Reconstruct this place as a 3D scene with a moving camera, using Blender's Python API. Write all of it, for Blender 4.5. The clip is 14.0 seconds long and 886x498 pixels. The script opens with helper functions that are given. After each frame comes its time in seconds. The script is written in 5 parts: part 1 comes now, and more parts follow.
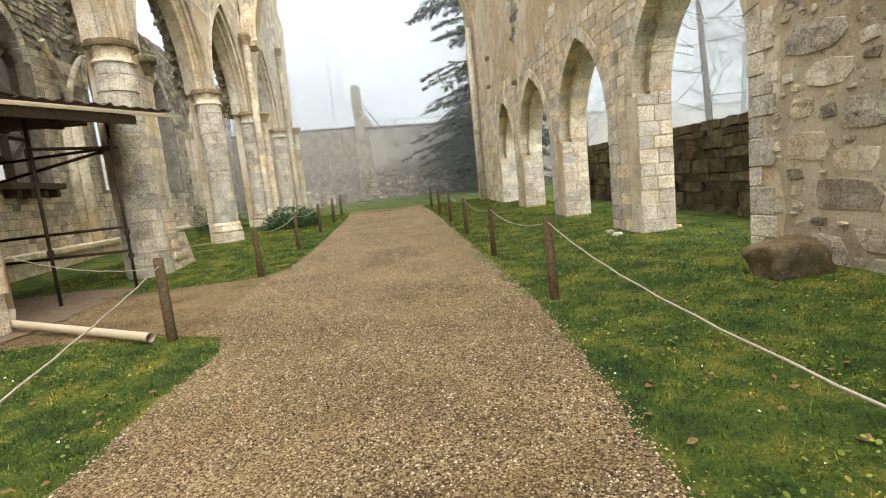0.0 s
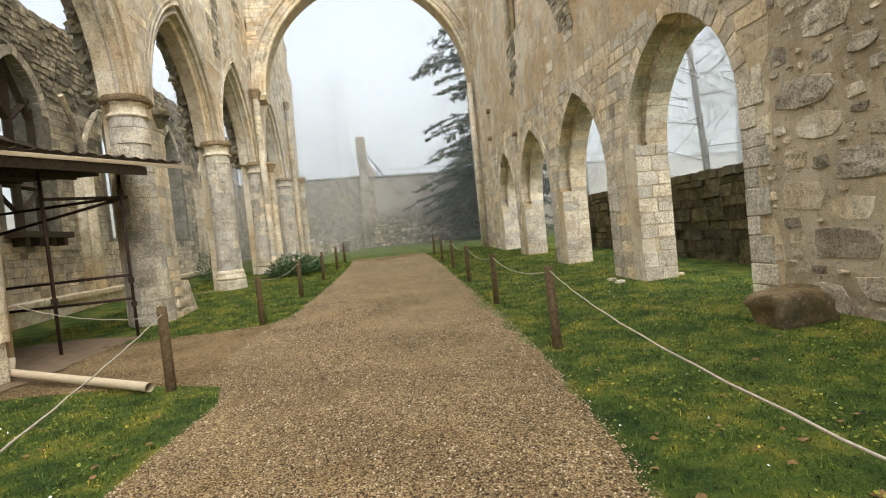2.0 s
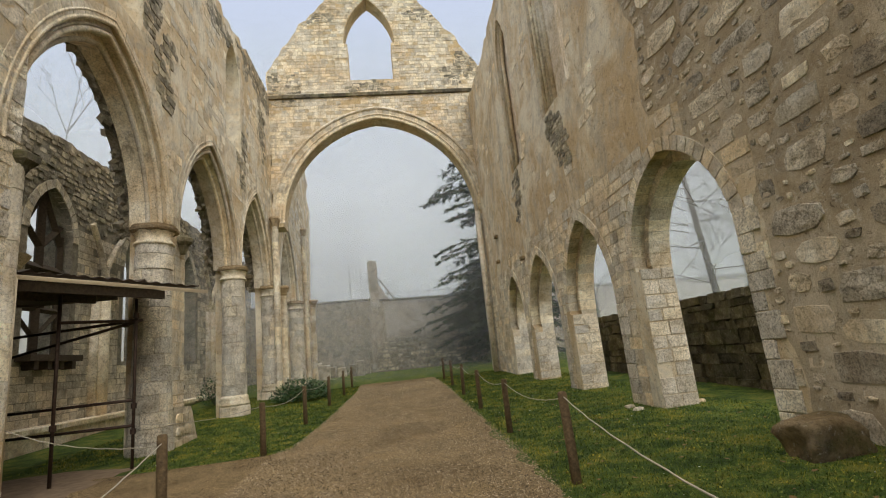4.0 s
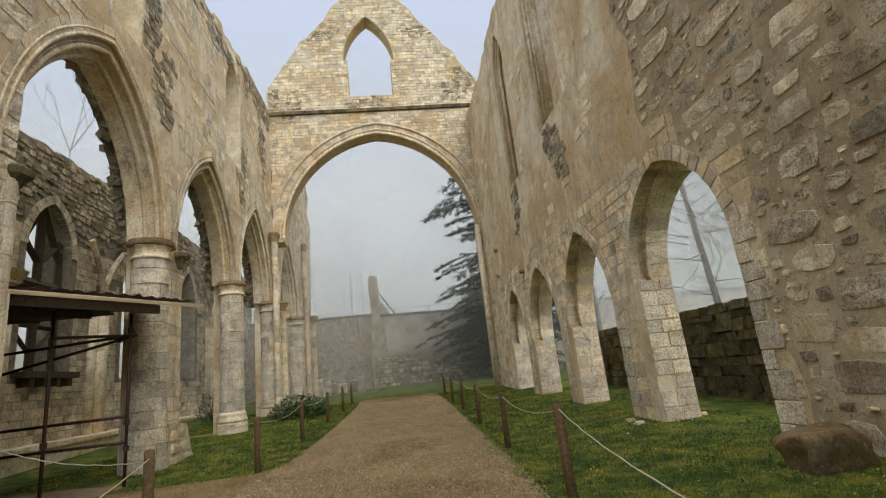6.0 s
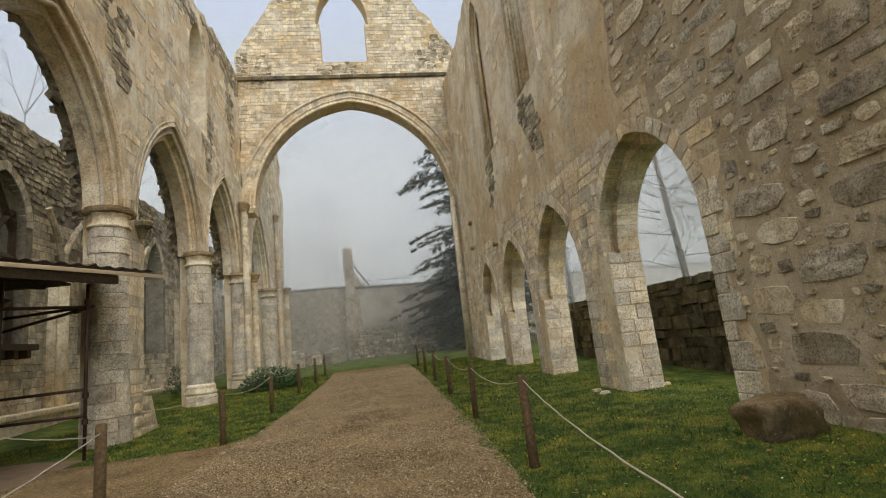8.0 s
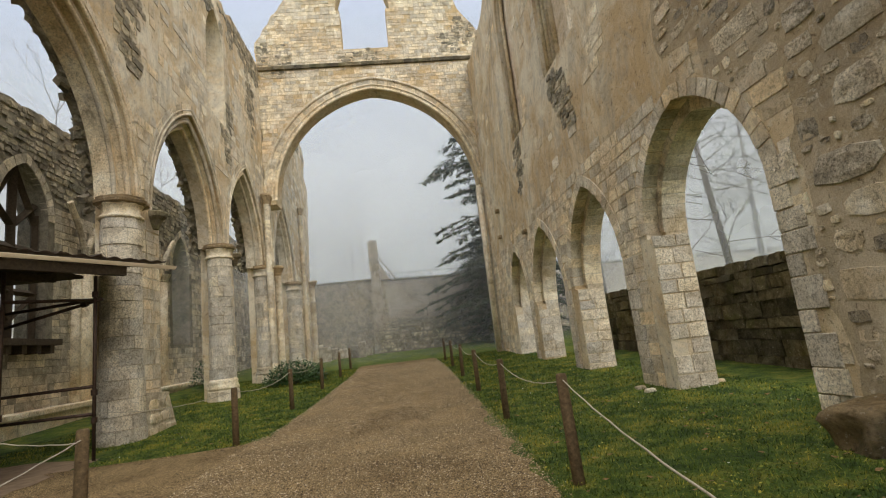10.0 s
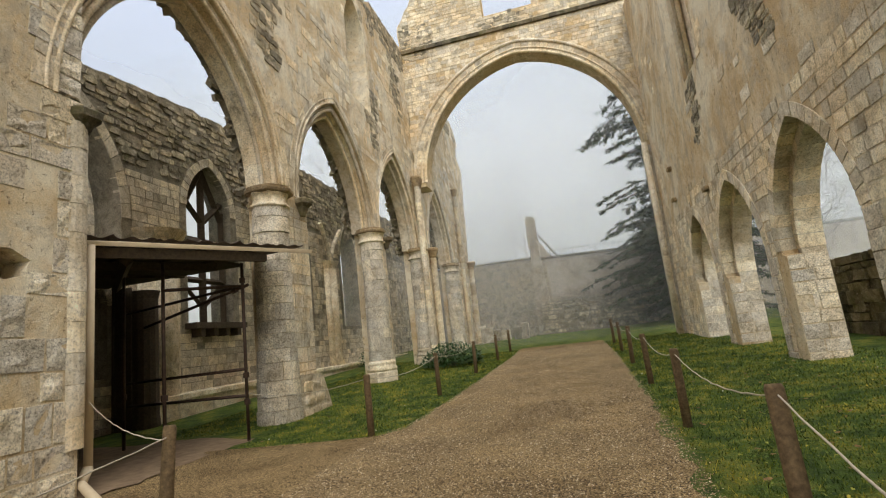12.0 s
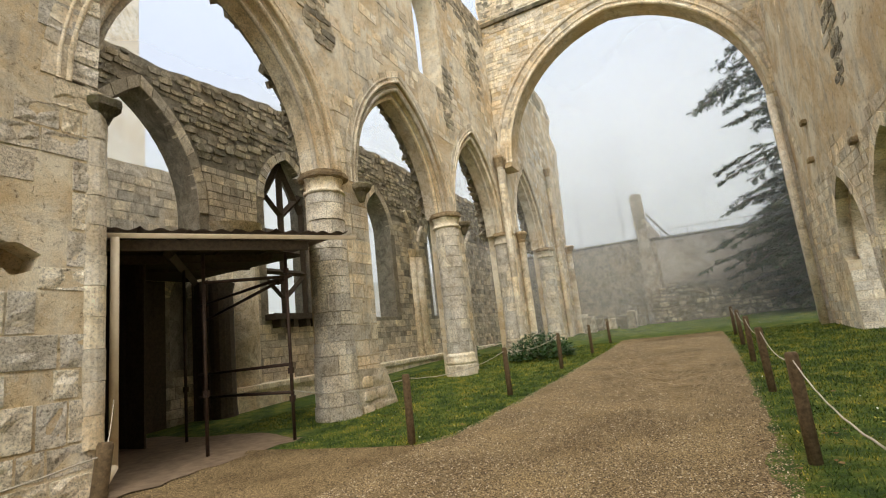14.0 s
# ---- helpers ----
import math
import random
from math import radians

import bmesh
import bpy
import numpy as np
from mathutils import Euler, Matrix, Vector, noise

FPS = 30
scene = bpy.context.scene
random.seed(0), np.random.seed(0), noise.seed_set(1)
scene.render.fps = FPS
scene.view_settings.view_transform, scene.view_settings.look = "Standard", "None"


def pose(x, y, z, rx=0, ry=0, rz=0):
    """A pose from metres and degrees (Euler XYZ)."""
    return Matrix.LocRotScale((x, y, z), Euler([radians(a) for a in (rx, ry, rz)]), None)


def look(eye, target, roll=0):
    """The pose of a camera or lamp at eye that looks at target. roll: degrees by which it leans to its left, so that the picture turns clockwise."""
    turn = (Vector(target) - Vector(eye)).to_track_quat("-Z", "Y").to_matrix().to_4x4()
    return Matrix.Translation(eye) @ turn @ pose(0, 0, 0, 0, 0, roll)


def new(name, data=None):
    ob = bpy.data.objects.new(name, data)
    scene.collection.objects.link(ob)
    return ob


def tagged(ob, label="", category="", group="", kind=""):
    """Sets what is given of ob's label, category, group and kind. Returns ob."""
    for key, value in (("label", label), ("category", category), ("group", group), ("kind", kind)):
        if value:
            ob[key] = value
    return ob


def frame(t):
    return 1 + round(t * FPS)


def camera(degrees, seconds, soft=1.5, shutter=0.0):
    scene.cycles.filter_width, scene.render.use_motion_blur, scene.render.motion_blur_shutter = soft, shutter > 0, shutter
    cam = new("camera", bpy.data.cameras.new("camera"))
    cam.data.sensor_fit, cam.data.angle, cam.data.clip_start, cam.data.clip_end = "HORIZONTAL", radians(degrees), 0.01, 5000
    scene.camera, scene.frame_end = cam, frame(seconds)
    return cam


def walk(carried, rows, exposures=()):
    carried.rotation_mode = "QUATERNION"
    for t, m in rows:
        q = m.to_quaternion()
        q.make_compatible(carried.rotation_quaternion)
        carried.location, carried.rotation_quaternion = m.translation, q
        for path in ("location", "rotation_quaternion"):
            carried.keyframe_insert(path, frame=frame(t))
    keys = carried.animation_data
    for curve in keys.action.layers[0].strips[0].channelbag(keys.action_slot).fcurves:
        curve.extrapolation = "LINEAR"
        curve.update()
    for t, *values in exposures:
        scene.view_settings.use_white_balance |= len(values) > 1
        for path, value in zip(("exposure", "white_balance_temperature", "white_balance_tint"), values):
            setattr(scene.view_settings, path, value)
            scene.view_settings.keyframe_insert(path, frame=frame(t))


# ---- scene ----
cam = camera(83.7, 14.0, soft=1.1)
PATH = [
    (0, (-0.615, 1.05, 1.487), (-0.395, 3.021, 1.229), -5.9),
    (0.5, (-0.612, 1.054, 1.507), (-0.392, 3.019, 1.211), -6.0),
    (1, (-0.6, 1.057, 1.511), (-0.377, 3.022, 1.21), -6.0),
    (1.5, (-0.61, 1.037, 1.499), (-0.382, 3.012, 1.286), -5.9),
    (2, (-0.611, 1.007, 1.505), (-0.381, 2.992, 1.437), -5.9),
    (2.5, (-0.616, 0.968, 1.519), (-0.384, 2.953, 1.576), -5.9),
    (3, (-0.603, 0.95, 1.507), (-0.372, 2.928, 1.69), -5.9),
    (3.5, (-0.618, 0.929, 1.512), (-0.382, 2.892, 1.817), -6.0),
    (4, (-0.628, 0.914, 1.514), (-0.391, 2.854, 1.936), -6.0),
    (4.2, (-0.618, 0.914, 1.509), (-0.381, 2.847, 1.964), -6.1),
    (6.3, (-0.499, 0.971, 1.452), (-0.266, 2.898, 1.935), -6.4),
    (6.5, (-0.499, 0.973, 1.456), (-0.265, 2.907, 1.91), -6.4),
    (7, (-0.461, 1.003, 1.452), (-0.215, 2.947, 1.854), -6.4),
    (7.5, (-0.399, 1.056, 1.441), (-0.108, 2.997, 1.821), -6.4),
    (7.7, (-0.38, 1.068, 1.435), (-0.065, 3.008, 1.808), -6.4),
    (9.8, (-0.203, 1.828, 1.441), (0.054, 3.779, 1.795), -6.6),
    (10, (-0.198, 1.939, 1.435), (0.006, 3.897, 1.788), -6.6),
    (10.5, (-0.139, 2.253, 1.444), (-0.081, 4.221, 1.798), -6.6),
    (11, (0.015, 2.632, 1.441), (-0.101, 4.597, 1.797), -6.5),
    (11.5, (0.137, 2.98, 1.432), (-0.144, 4.928, 1.785), -6.6),
    (12, (0.241, 3.42, 1.454), (-0.219, 5.335, 1.805), -6.6),
    (12.5, (0.403, 3.835, 1.447), (-0.222, 5.703, 1.797), -6.6),
    (13, (0.593, 4.254, 1.473), (-0.172, 6.07, 1.819), -6.5),
    (13.5, (0.655, 4.641, 1.466), (-0.177, 6.426, 1.816), -6.6),
    (14, (0.776, 4.944, 1.456), (-0.096, 6.71, 1.808), -6.4),
]
walk(cam, [(t, look(eye, target, roll)) for t, eye, target, roll in PATH], [(0, 0.8, 6350, 10), (1.5, 0.8, 6350, 10), (2, 0.57, 6400, 10), (2.5, 0.47, 6500, 10), (3, -0.08, 6600, 10), (4, -0.09, 6600, 10), (7.5, -0.1, 6650, 10), (10, -0.04, 6650, 10), (12.5, 0.22, 6700, 10), (14, 0.38, 6700, 10)])

# ---- sky and sun ----
world = bpy.data.worlds.new("sky")
scene.world = world
world.use_nodes = True
wn = world.node_tree.nodes
wl = world.node_tree.links
sky = wn.new("ShaderNodeTexSky")
sky.sky_type = "NISHITA"
sky.sun_disc = False
sky.sun_elevation, sky.sun_rotation = radians(38), radians(150)
sky.dust_density = 4.0
# an overcast sky is brighter towards the zenith than in the mist near the ground
where = wn.new("ShaderNodeTexCoord")
upward = wn.new("ShaderNodeSeparateXYZ")
wl.new(where.outputs["Generated"], upward.inputs[0])
dome = wn.new("ShaderNodeValToRGB")
dome.color_ramp.elements[0].color = (0.60, 0.63, 0.65, 1)
dome.color_ramp.elements[1].color = (3.0, 2.95, 2.9, 1)
for place, tone in ((0.22, (0.58, 0.62, 0.66, 1)), (0.45, (0.52, 0.60, 0.76, 1)), (0.66, (0.60, 0.68, 0.86, 1)), (0.8, (1.9, 1.9, 1.95, 1))):
    dome.color_ramp.elements.new(place).color = tone
wl.new(upward.outputs["Z"], dome.inputs["Fac"])
thick = wn.new("ShaderNodeVectorMath")
thick.operation = "SCALE"
thick.inputs["Scale"].default_value = 9.0
wl.new(dome.outputs["Color"], thick.inputs[0])
cloud = wn.new("ShaderNodeMixRGB")
cloud.inputs["Fac"].default_value = 0.9
wl.new(thick.outputs["Vector"], cloud.inputs["Color2"])
wl.new(sky.outputs["Color"], cloud.inputs["Color1"])
wl.new(cloud.outputs["Color"], wn["Background"].inputs["Color"])
wn["Background"].inputs["Strength"].default_value = 0.13
sun = new("sun", bpy.data.lights.new("sun", "SUN"))
sun.data.energy, sun.data.angle, sun.data.color = 1.5, radians(40), (1.0, 0.95, 0.86)
sun.matrix_world = look((12, -20, 22), (0, 8, 0))


# ---- materials ----
def nodes_of(name, rough=0.9, metal=0.0):
    m = bpy.data.materials.new(name)
    m.use_nodes = True
    t = m.node_tree
    b = t.nodes["Principled BSDF"]
    b.inputs["Roughness"].default_value = rough
    b.inputs["Metallic"].default_value = metal
    b.inputs["Specular IOR Level"].default_value = 0.25
    return m, t, b


def noise_node(t, scale, detail=5.0, rough=0.6, distort=0.0):
    n = t.nodes.new("ShaderNodeTexNoise")
    n.inputs["Scale"].default_value = scale
    n.inputs["Detail"].default_value = detail
    n.inputs["Roughness"].default_value = rough
    n.inputs["Distortion"].default_value = distort
    g = t.nodes.new("ShaderNodeNewGeometry")
    t.links.new(g.outputs["Position"], n.inputs["Vector"])
    return n.outputs["Fac"]


def ramp(t, fac, stops):
    r = t.nodes.new("ShaderNodeValToRGB")
    e = r.color_ramp.elements
    while len(e) < len(stops):
        e.new(0.5)
    for k, (p, c) in enumerate(stops):
        e[k].position = p
        e[k].color = (*c, 1) if len(c) == 3 else c
    t.links.new(fac, r.inputs["Fac"])
    return r.outputs["Color"]


def mixed(t, fac, a, b, how="MIX"):
    m = t.nodes.new("ShaderNodeMixRGB")
    m.blend_type = how
    for socket, v in ((m.inputs["Fac"], fac), (m.inputs["Color1"], a), (m.inputs["Color2"], b)):
        if isinstance(v, (int, float)):
            socket.default_value = v
        elif isinstance(v, tuple):
            socket.default_value = (*v, 1)
        else:
            t.links.new(v, socket)
    return m.outputs["Color"]


def bumped(t, b, heights):
    last = None
    for h, strength, dist in heights:
        n = t.nodes.new("ShaderNodeBump")
        n.inputs["Strength"].default_value = strength
        n.inputs["Distance"].default_value = dist
        t.links.new(h, n.inputs["Height"])
        if last is not None:
            t.links.new(last, n.inputs["Normal"])
        last = n.outputs["Normal"]
    t.links.new(last, b.inputs["Normal"])


def streaks(t, low, high, amount):
    """Stains that rain has drawn down a wall: narrow across, long in height."""
    n = t.nodes.new("ShaderNodeTexNoise")
    n.inputs["Scale"].default_value = 1.0
    n.inputs["Detail"].default_value = 7
    n.inputs["Roughness"].default_value = 0.7
    g = t.nodes.new("ShaderNodeNewGeometry")
    k = t.nodes.new("ShaderNodeMapping")
    k.inputs["Scale"].default_value = (1.9, 1.9, 0.33)
    t.links.new(g.outputs["Position"], k.inputs["Vector"])
    t.links.new(k.outputs["Vector"], n.inputs["Vector"])
    return ramp(t, n.outputs["Fac"], [(low, (0, 0, 0)), (high, (amount,) * 3)])


def stone(name, dark, mid, light, lichen=0.35, warm=0.3, per_piece=0.25, green=0.0, pit=0.0):
    """Weathered limestone: pale blocks with ochre bloom, grey lichen, black crust and pitted faces."""
    m, t, b = nodes_of(name, 0.92)
    big = noise_node(t, 0.45, 4, 0.6)
    med = noise_node(t, 2.6, 8, 0.72, 0.6)
    fine = noise_node(t, 24, 8, 0.8)
    pits = noise_node(t, 75, 4, 0.7)
    col = ramp(t, med, [(0.34, dark), (0.47, mid), (0.62, light)])
    ochre = ramp(t, big, [(0.47, (0, 0, 0)), (0.57, (warm, warm, warm))])
    col = mixed(t, ochre, col, (0.60, 0.40, 0.17))
    crust = ramp(t, noise_node(t, 1.1, 9, 0.78, 1.2), [(0.55, (0, 0, 0)), (0.66, (lichen, lichen, lichen))])
    col = mixed(t, crust, col, (0.15, 0.138, 0.11))
    col = mixed(t, streaks(t, 0.55, 0.68, lichen * 0.8), col, (0.17, 0.155, 0.125))
    spots = ramp(t, noise_node(t, 9.0, 8, 0.8, 0.8), [(0.55, (0, 0, 0)), (0.64, (lichen, lichen, lichen))])
    col = mixed(t, spots, col, (0.12, 0.11, 0.09))
    flecks = ramp(t, noise_node(t, 15, 6, 0.75), [(0.60, (0, 0, 0)), (0.70, (0.6, 0.6, 0.6))])
    col = mixed(t, flecks, col, (0.72, 0.68, 0.60))
    if green:
        moss = ramp(t, noise_node(t, 2.2, 7, 0.7), [(0.50, (0, 0, 0)), (0.62, (green, green, green))])
        col = mixed(t, moss, col, (0.075, 0.085, 0.02))
    grain = ramp(t, fine, [(0.36, (0.55, 0.54, 0.52)), (0.47, (1.0, 1.0, 1.0)), (0.64, (1.25, 1.25, 1.25))])
    col = mixed(t, 1.0, col, grain, "MULTIPLY")
    if pit:
        holes = ramp(t, noise_node(t, 34, 7, 0.75, 0.5), [(0.40, (1 - pit,) * 3), (0.50, (1, 1, 1))])
        col = mixed(t, 1.0, col, holes, "MULTIPLY")
    info = t.nodes.new("ShaderNodeObjectInfo")
    geo = t.nodes.new("ShaderNodeNewGeometry")
    add = t.nodes.new("ShaderNodeMath")
    add.operation = "ADD"
    frac = t.nodes.new("ShaderNodeMath")
    frac.operation = "FRACT"
    t.links.new(info.outputs["Random"], add.inputs[0])
    t.links.new(geo.outputs["Random Per Island"], add.inputs[1])
    t.links.new(add.outputs[0], frac.inputs[0])
    lo = 1 - per_piece
    hi = 1 + per_piece * 0.7
    vary = ramp(t, frac.outputs[0], [(0.0, (lo, lo * 0.99, lo * 0.97)), (0.5, (1, 0.98, 0.95)), (1.0, (hi, hi * 0.96, hi * 0.86))])
    col = mixed(t, 1.0, col, vary, "MULTIPLY")
    t.links.new(col, b.inputs["Base Color"])
    bumped(t, b, [(med, 0.8, 0.06), (fine, 1.0, 0.02), (pits, 0.8, 0.006)])
    return m


ASHLAR = stone("pale_ashlar", (0.44, 0.38, 0.285), (0.71, 0.635, 0.49), (0.86, 0.81, 0.70), 0.42, 0.34, 0.26)
RUBBLE = stone("rubble_stone", (0.32, 0.285, 0.225), (0.53, 0.475, 0.375), (0.74, 0.68, 0.56), 0.5, 0.15, 0.34)
MORTAR = stone("lime_mortar", (0.37, 0.295, 0.19), (0.57, 0.465, 0.305), (0.70, 0.60, 0.44), 0.4, 0.42, 0.0)
PITTED = stone("pitted_rubble", (0.30, 0.265, 0.21), (0.53, 0.47, 0.37), (0.74, 0.68, 0.56), 0.6, 0.2, 0.42, 0.0, 0.5)
BROWNSTONE = stone("brown_worn_stone", (0.17, 0.125, 0.075), (0.33, 0.25, 0.155), (0.50, 0.40, 0.27), 0.5, 0.3, 0.2)
WEATHERED = stone("weathered_block", (0.45, 0.405, 0.325), (0.73, 0.67, 0.555), (0.87, 0.83, 0.74), 0.36, 0.16, 0.24, 0.0, 0.5)
DARKSTONE = stone("mossy_stone", (0.05, 0.045, 0.03), (0.11, 0.097, 0.066), (0.22, 0.197, 0.145), 0.7, 0.1, 0.4, 0.5)
FARSTONE = stone("grey_rubble", (0.20, 0.18, 0.145), (0.33, 0.30, 0.24), (0.46, 0.42, 0.34), 0.55, 0.1, 0.25, 0.15)


def plain(name, a, c, scale=12, rough=0.8, metal=0.0, bump=0.3):
    m, t, b = nodes_of(name, rough, metal)
    n = noise_node(t, scale, 6, 0.65)
    t.links.new(ramp(t, n, [(0.3, a), (0.7, c)]), b.inputs["Base Color"])
    bumped(t, b, [(n, bump, 0.01)])
    return m


def plaster_material(name, deep, mid, pale, bare):
    """Old lime render: ochre and buff clouds, grey washed patches, flaked lips and fine sand."""
    m, t, b = nodes_of(name, 0.95)
    col = ramp(t, noise_node(t, 0.55, 7, 0.68, 0.8), [(0.40, deep), (0.50, mid), (0.60, pale)])
    wash = ramp(t, noise_node(t, 1.4, 8, 0.74, 1.0), [(0.50, (0, 0, 0)), (0.62, (bare,) * 3)])
    col = mixed(t, wash, col, (0.40, 0.365, 0.30))
    col = mixed(t, streaks(t, 0.54, 0.68, bare), col, (0.27, 0.245, 0.20))
    flake = ramp(t, noise_node(t, 5.5, 7, 0.78, 0.6), [(0.57, (0, 0, 0)), (0.63, (0.55,) * 3)])
    col = mixed(t, flake, col, (0.70, 0.645, 0.53))
    holes = ramp(t, noise_node(t, 11, 8, 0.8, 0.7), [(0.37, (0.40, 0.37, 0.34)), (0.44, (1, 1, 1))])
    col = mixed(t, 1.0, col, holes, "MULTIPLY")
    sand = ramp(t, noise_node(t, 60, 5, 0.75), [(0.3, (0.72, 0.71, 0.70)), (0.6, (1.1, 1.1, 1.1))])
    col = mixed(t, 1.0, col, sand, "MULTIPLY")
    t.links.new(col, b.inputs["Base Color"])
    bumped(t, b, [(noise_node(t, 2.2, 7, 0.72, 0.8), 0.7, 0.05), (noise_node(t, 14, 8, 0.8), 0.9, 0.02), (noise_node(t, 70, 4, 0.7), 0.6, 0.005)])
    return m


def gravel_material():
    m, t, b = nodes_of("gravel", 0.95)
    g = t.nodes.new("ShaderNodeNewGeometry")
    v = t.nodes.new("ShaderNodeTexVoronoi")
    v.inputs["Scale"].default_value = 62
    t.links.new(g.outputs["Position"], v.inputs["Vector"])
    col = ramp(t, v.outputs["Distance"], [(0.0, (0.44, 0.335, 0.185)), (0.45, (0.30, 0.22, 0.115)), (0.78, (0.05, 0.035, 0.017))])
    tint = t.nodes.new("ShaderNodeSeparateColor")
    t.links.new(v.outputs["Color"], tint.inputs[0])
    col = mixed(t, 1.0, col, ramp(t, tint.outputs[0], [(0.0, (0.55, 0.5, 0.45)), (0.6, (1.0, 0.98, 0.95)), (1.0, (1.5, 1.5, 1.5))]), "MULTIPLY")
    col = mixed(t, 1.0, col, ramp(t, noise_node(t, 0.7, 5, 0.6), [(0.38, (0.66, 0.62, 0.56)), (0.62, (1.12, 1.10, 1.04))]), "MULTIPLY")
    t.links.new(col, b.inputs["Base Color"])
    inv = t.nodes.new("ShaderNodeMath")
    inv.operation = "SUBTRACT"
    inv.inputs[0].default_value = 1.0
    t.links.new(v.outputs["Distance"], inv.inputs[1])
    bumped(t, b, [(noise_node(t, 3, 3), 0.3, 0.03), (inv.outputs[0], 0.9, 0.02)])
    return m


def turf_material():
    m, t, b = nodes_of("turf", 0.95)
    col = ramp(t, noise_node(t, 1.7, 8, 0.75), [(0.38, (0.025, 0.052, 0.008)), (0.5, (0.07, 0.112, 0.014)), (0.62, (0.18, 0.175, 0.03))])
    col = mixed(t, 1.0, col, ramp(t, noise_node(t, 45, 5, 0.7), [(0.3, (0.45, 0.45, 0.4)), (0.7, (1.35, 1.35, 1.2))]), "MULTIPLY")
    t.links.new(col, b.inputs["Base Color"])
    bumped(t, b, [(noise_node(t, 60, 4, 0.7), 0.9, 0.03)])
    return m


PLASTER = plaster_material("ochre_render", (0.58, 0.43, 0.245), (0.69, 0.565, 0.37), (0.79, 0.71, 0.545), 0.5)
BEDDING = plaster_material("brown_bedding_mortar", (0.36, 0.28, 0.175), (0.48, 0.39, 0.26), (0.60, 0.51, 0.37), 0.35)
FARPLASTER = plaster_material("buff_far_render", (0.36, 0.31, 0.24), (0.48, 0.42, 0.33), (0.58, 0.52, 0.43), 0.6)
CREST = stone("broken_core", (0.15, 0.135, 0.10), (0.32, 0.29, 0.225), (0.55, 0.50, 0.40), 0.6, 0.1, 0.4, 0.25)
MOSSBLOCK = stone("brown_mossy_block", (0.055, 0.04, 0.022), (0.13, 0.095, 0.05), (0.26, 0.20, 0.12), 0.5, 0.2, 0.2, 0.5)
GRAVEL, TURF = gravel_material(), turf_material()
EARTH = plain("trodden_earth", (0.13, 0.09, 0.055), (0.25, 0.18, 0.115), 5, 0.95)
WOOD = plain("post_wood", (0.065, 0.043, 0.022), (0.19, 0.13, 0.068), 25, 0.85)
# timber, and the added dark boards that stand in for aisle shade
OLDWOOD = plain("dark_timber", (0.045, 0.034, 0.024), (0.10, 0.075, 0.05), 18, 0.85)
PLASTIC = plain("cream_plastic", (0.58, 0.48, 0.33), (0.66, 0.56, 0.40), 6, 0.45, 0.0, 0.05)
ROPE = plain("rope_fibre", (0.33, 0.29, 0.22), (0.55, 0.50, 0.41), 90, 0.95)
STEEL = plain("rusty_tube", (0.035, 0.024, 0.018), (0.09, 0.055, 0.04), 22, 0.6, 0.4)
SHEET = plain("corrugated_sheet", (0.10, 0.075, 0.055), (0.20, 0.16, 0.12), 9, 0.7)
NEEDLES = plain("conifer_needles", (0.028, 0.045, 0.022), (0.065, 0.09, 0.045), 6, 0.8)
BARK = plain("bark", (0.07, 0.06, 0.05), (0.17, 0.15, 0.125), 9, 0.95)
LEAF = plain("laurel_leaf", (0.02, 0.055, 0.015), (0.05, 0.11, 0.03), 14, 0.45)


# ---- mesh helpers ----
def finish(name, bm, material, smooth=False):
    me = bpy.data.meshes.new(name)
    bm.normal_update()
    bm.to_mesh(me)
    bm.free()
    me.materials.append(material)
    if smooth:
        for p in me.polygons:
            p.use_smooth = True
    return new(name, me)


def part(name, bm, material, parent, label="", smooth=False):
    ob = finish(name, bm, material, smooth)
    ob.parent = parent
    if parent.matrix_world != Matrix():
        ob.matrix_parent_inverse = parent.matrix_world.inverted()
    if label:
        tagged(ob, label)
    return ob


def box(bm, lo, hi):
    v = [bm.verts.new((x, y, z)) for x in (lo[0], hi[0]) for y in (lo[1], hi[1]) for z in (lo[2], hi[2])]
    for q in ((0, 1, 3, 2), (4, 6, 7, 5), (0, 4, 5, 1), (2, 3, 7, 6), (0, 2, 6, 4), (1, 5, 7, 3)):
        bm.faces.new([v[k] for k in q])
    return v


def tube(bm, a, b, r0, r1=None, n=10, caps=True):
    a, b = Vector(a), Vector(b)
    r1 = r0 if r1 is None else r1
    q = (b - a).to_track_quat("Z", "Y")
    rings = []
    for c, r in ((a, r0), (b, r1)):
        rings.append([bm.verts.new(c + q @ Vector((r * math.cos(2 * math.pi * k / n), r * math.sin(2 * math.pi * k / n), 0))) for k in range(n)])
    for k in range(n):
        bm.faces.new((rings[0][k], rings[0][(k + 1) % n], rings[1][(k + 1) % n], rings[1][k]))
    if caps:
        bm.faces.new(rings[0][::-1])
        bm.faces.new(rings[1])


def lathe(bm, cx, cy, profile, n=24, wob=0.0, seed=0):
    """A turned solid about an upright axis; profile: (radius, height) from the bottom up."""
    rings = []
    for r, z in profile:
        ring = []
        for k in range(n):
            a = 2 * math.pi * k / n
            e = 1 + wob * noise.noise((math.cos(a) * 3 + seed, math.sin(a) * 3, z * 2.5))
            ring.append(bm.verts.new((cx + r * e * math.cos(a), cy + r * e * math.sin(a), z)))
        rings.append(ring)
    for lo, hi in zip(rings, rings[1:]):
        for k in range(n):
            bm.faces.new((lo[k], lo[(k + 1) % n], hi[(k + 1) % n], hi[k]))
    bm.faces.new(rings[0][::-1])
    bm.faces.new(rings[-1])


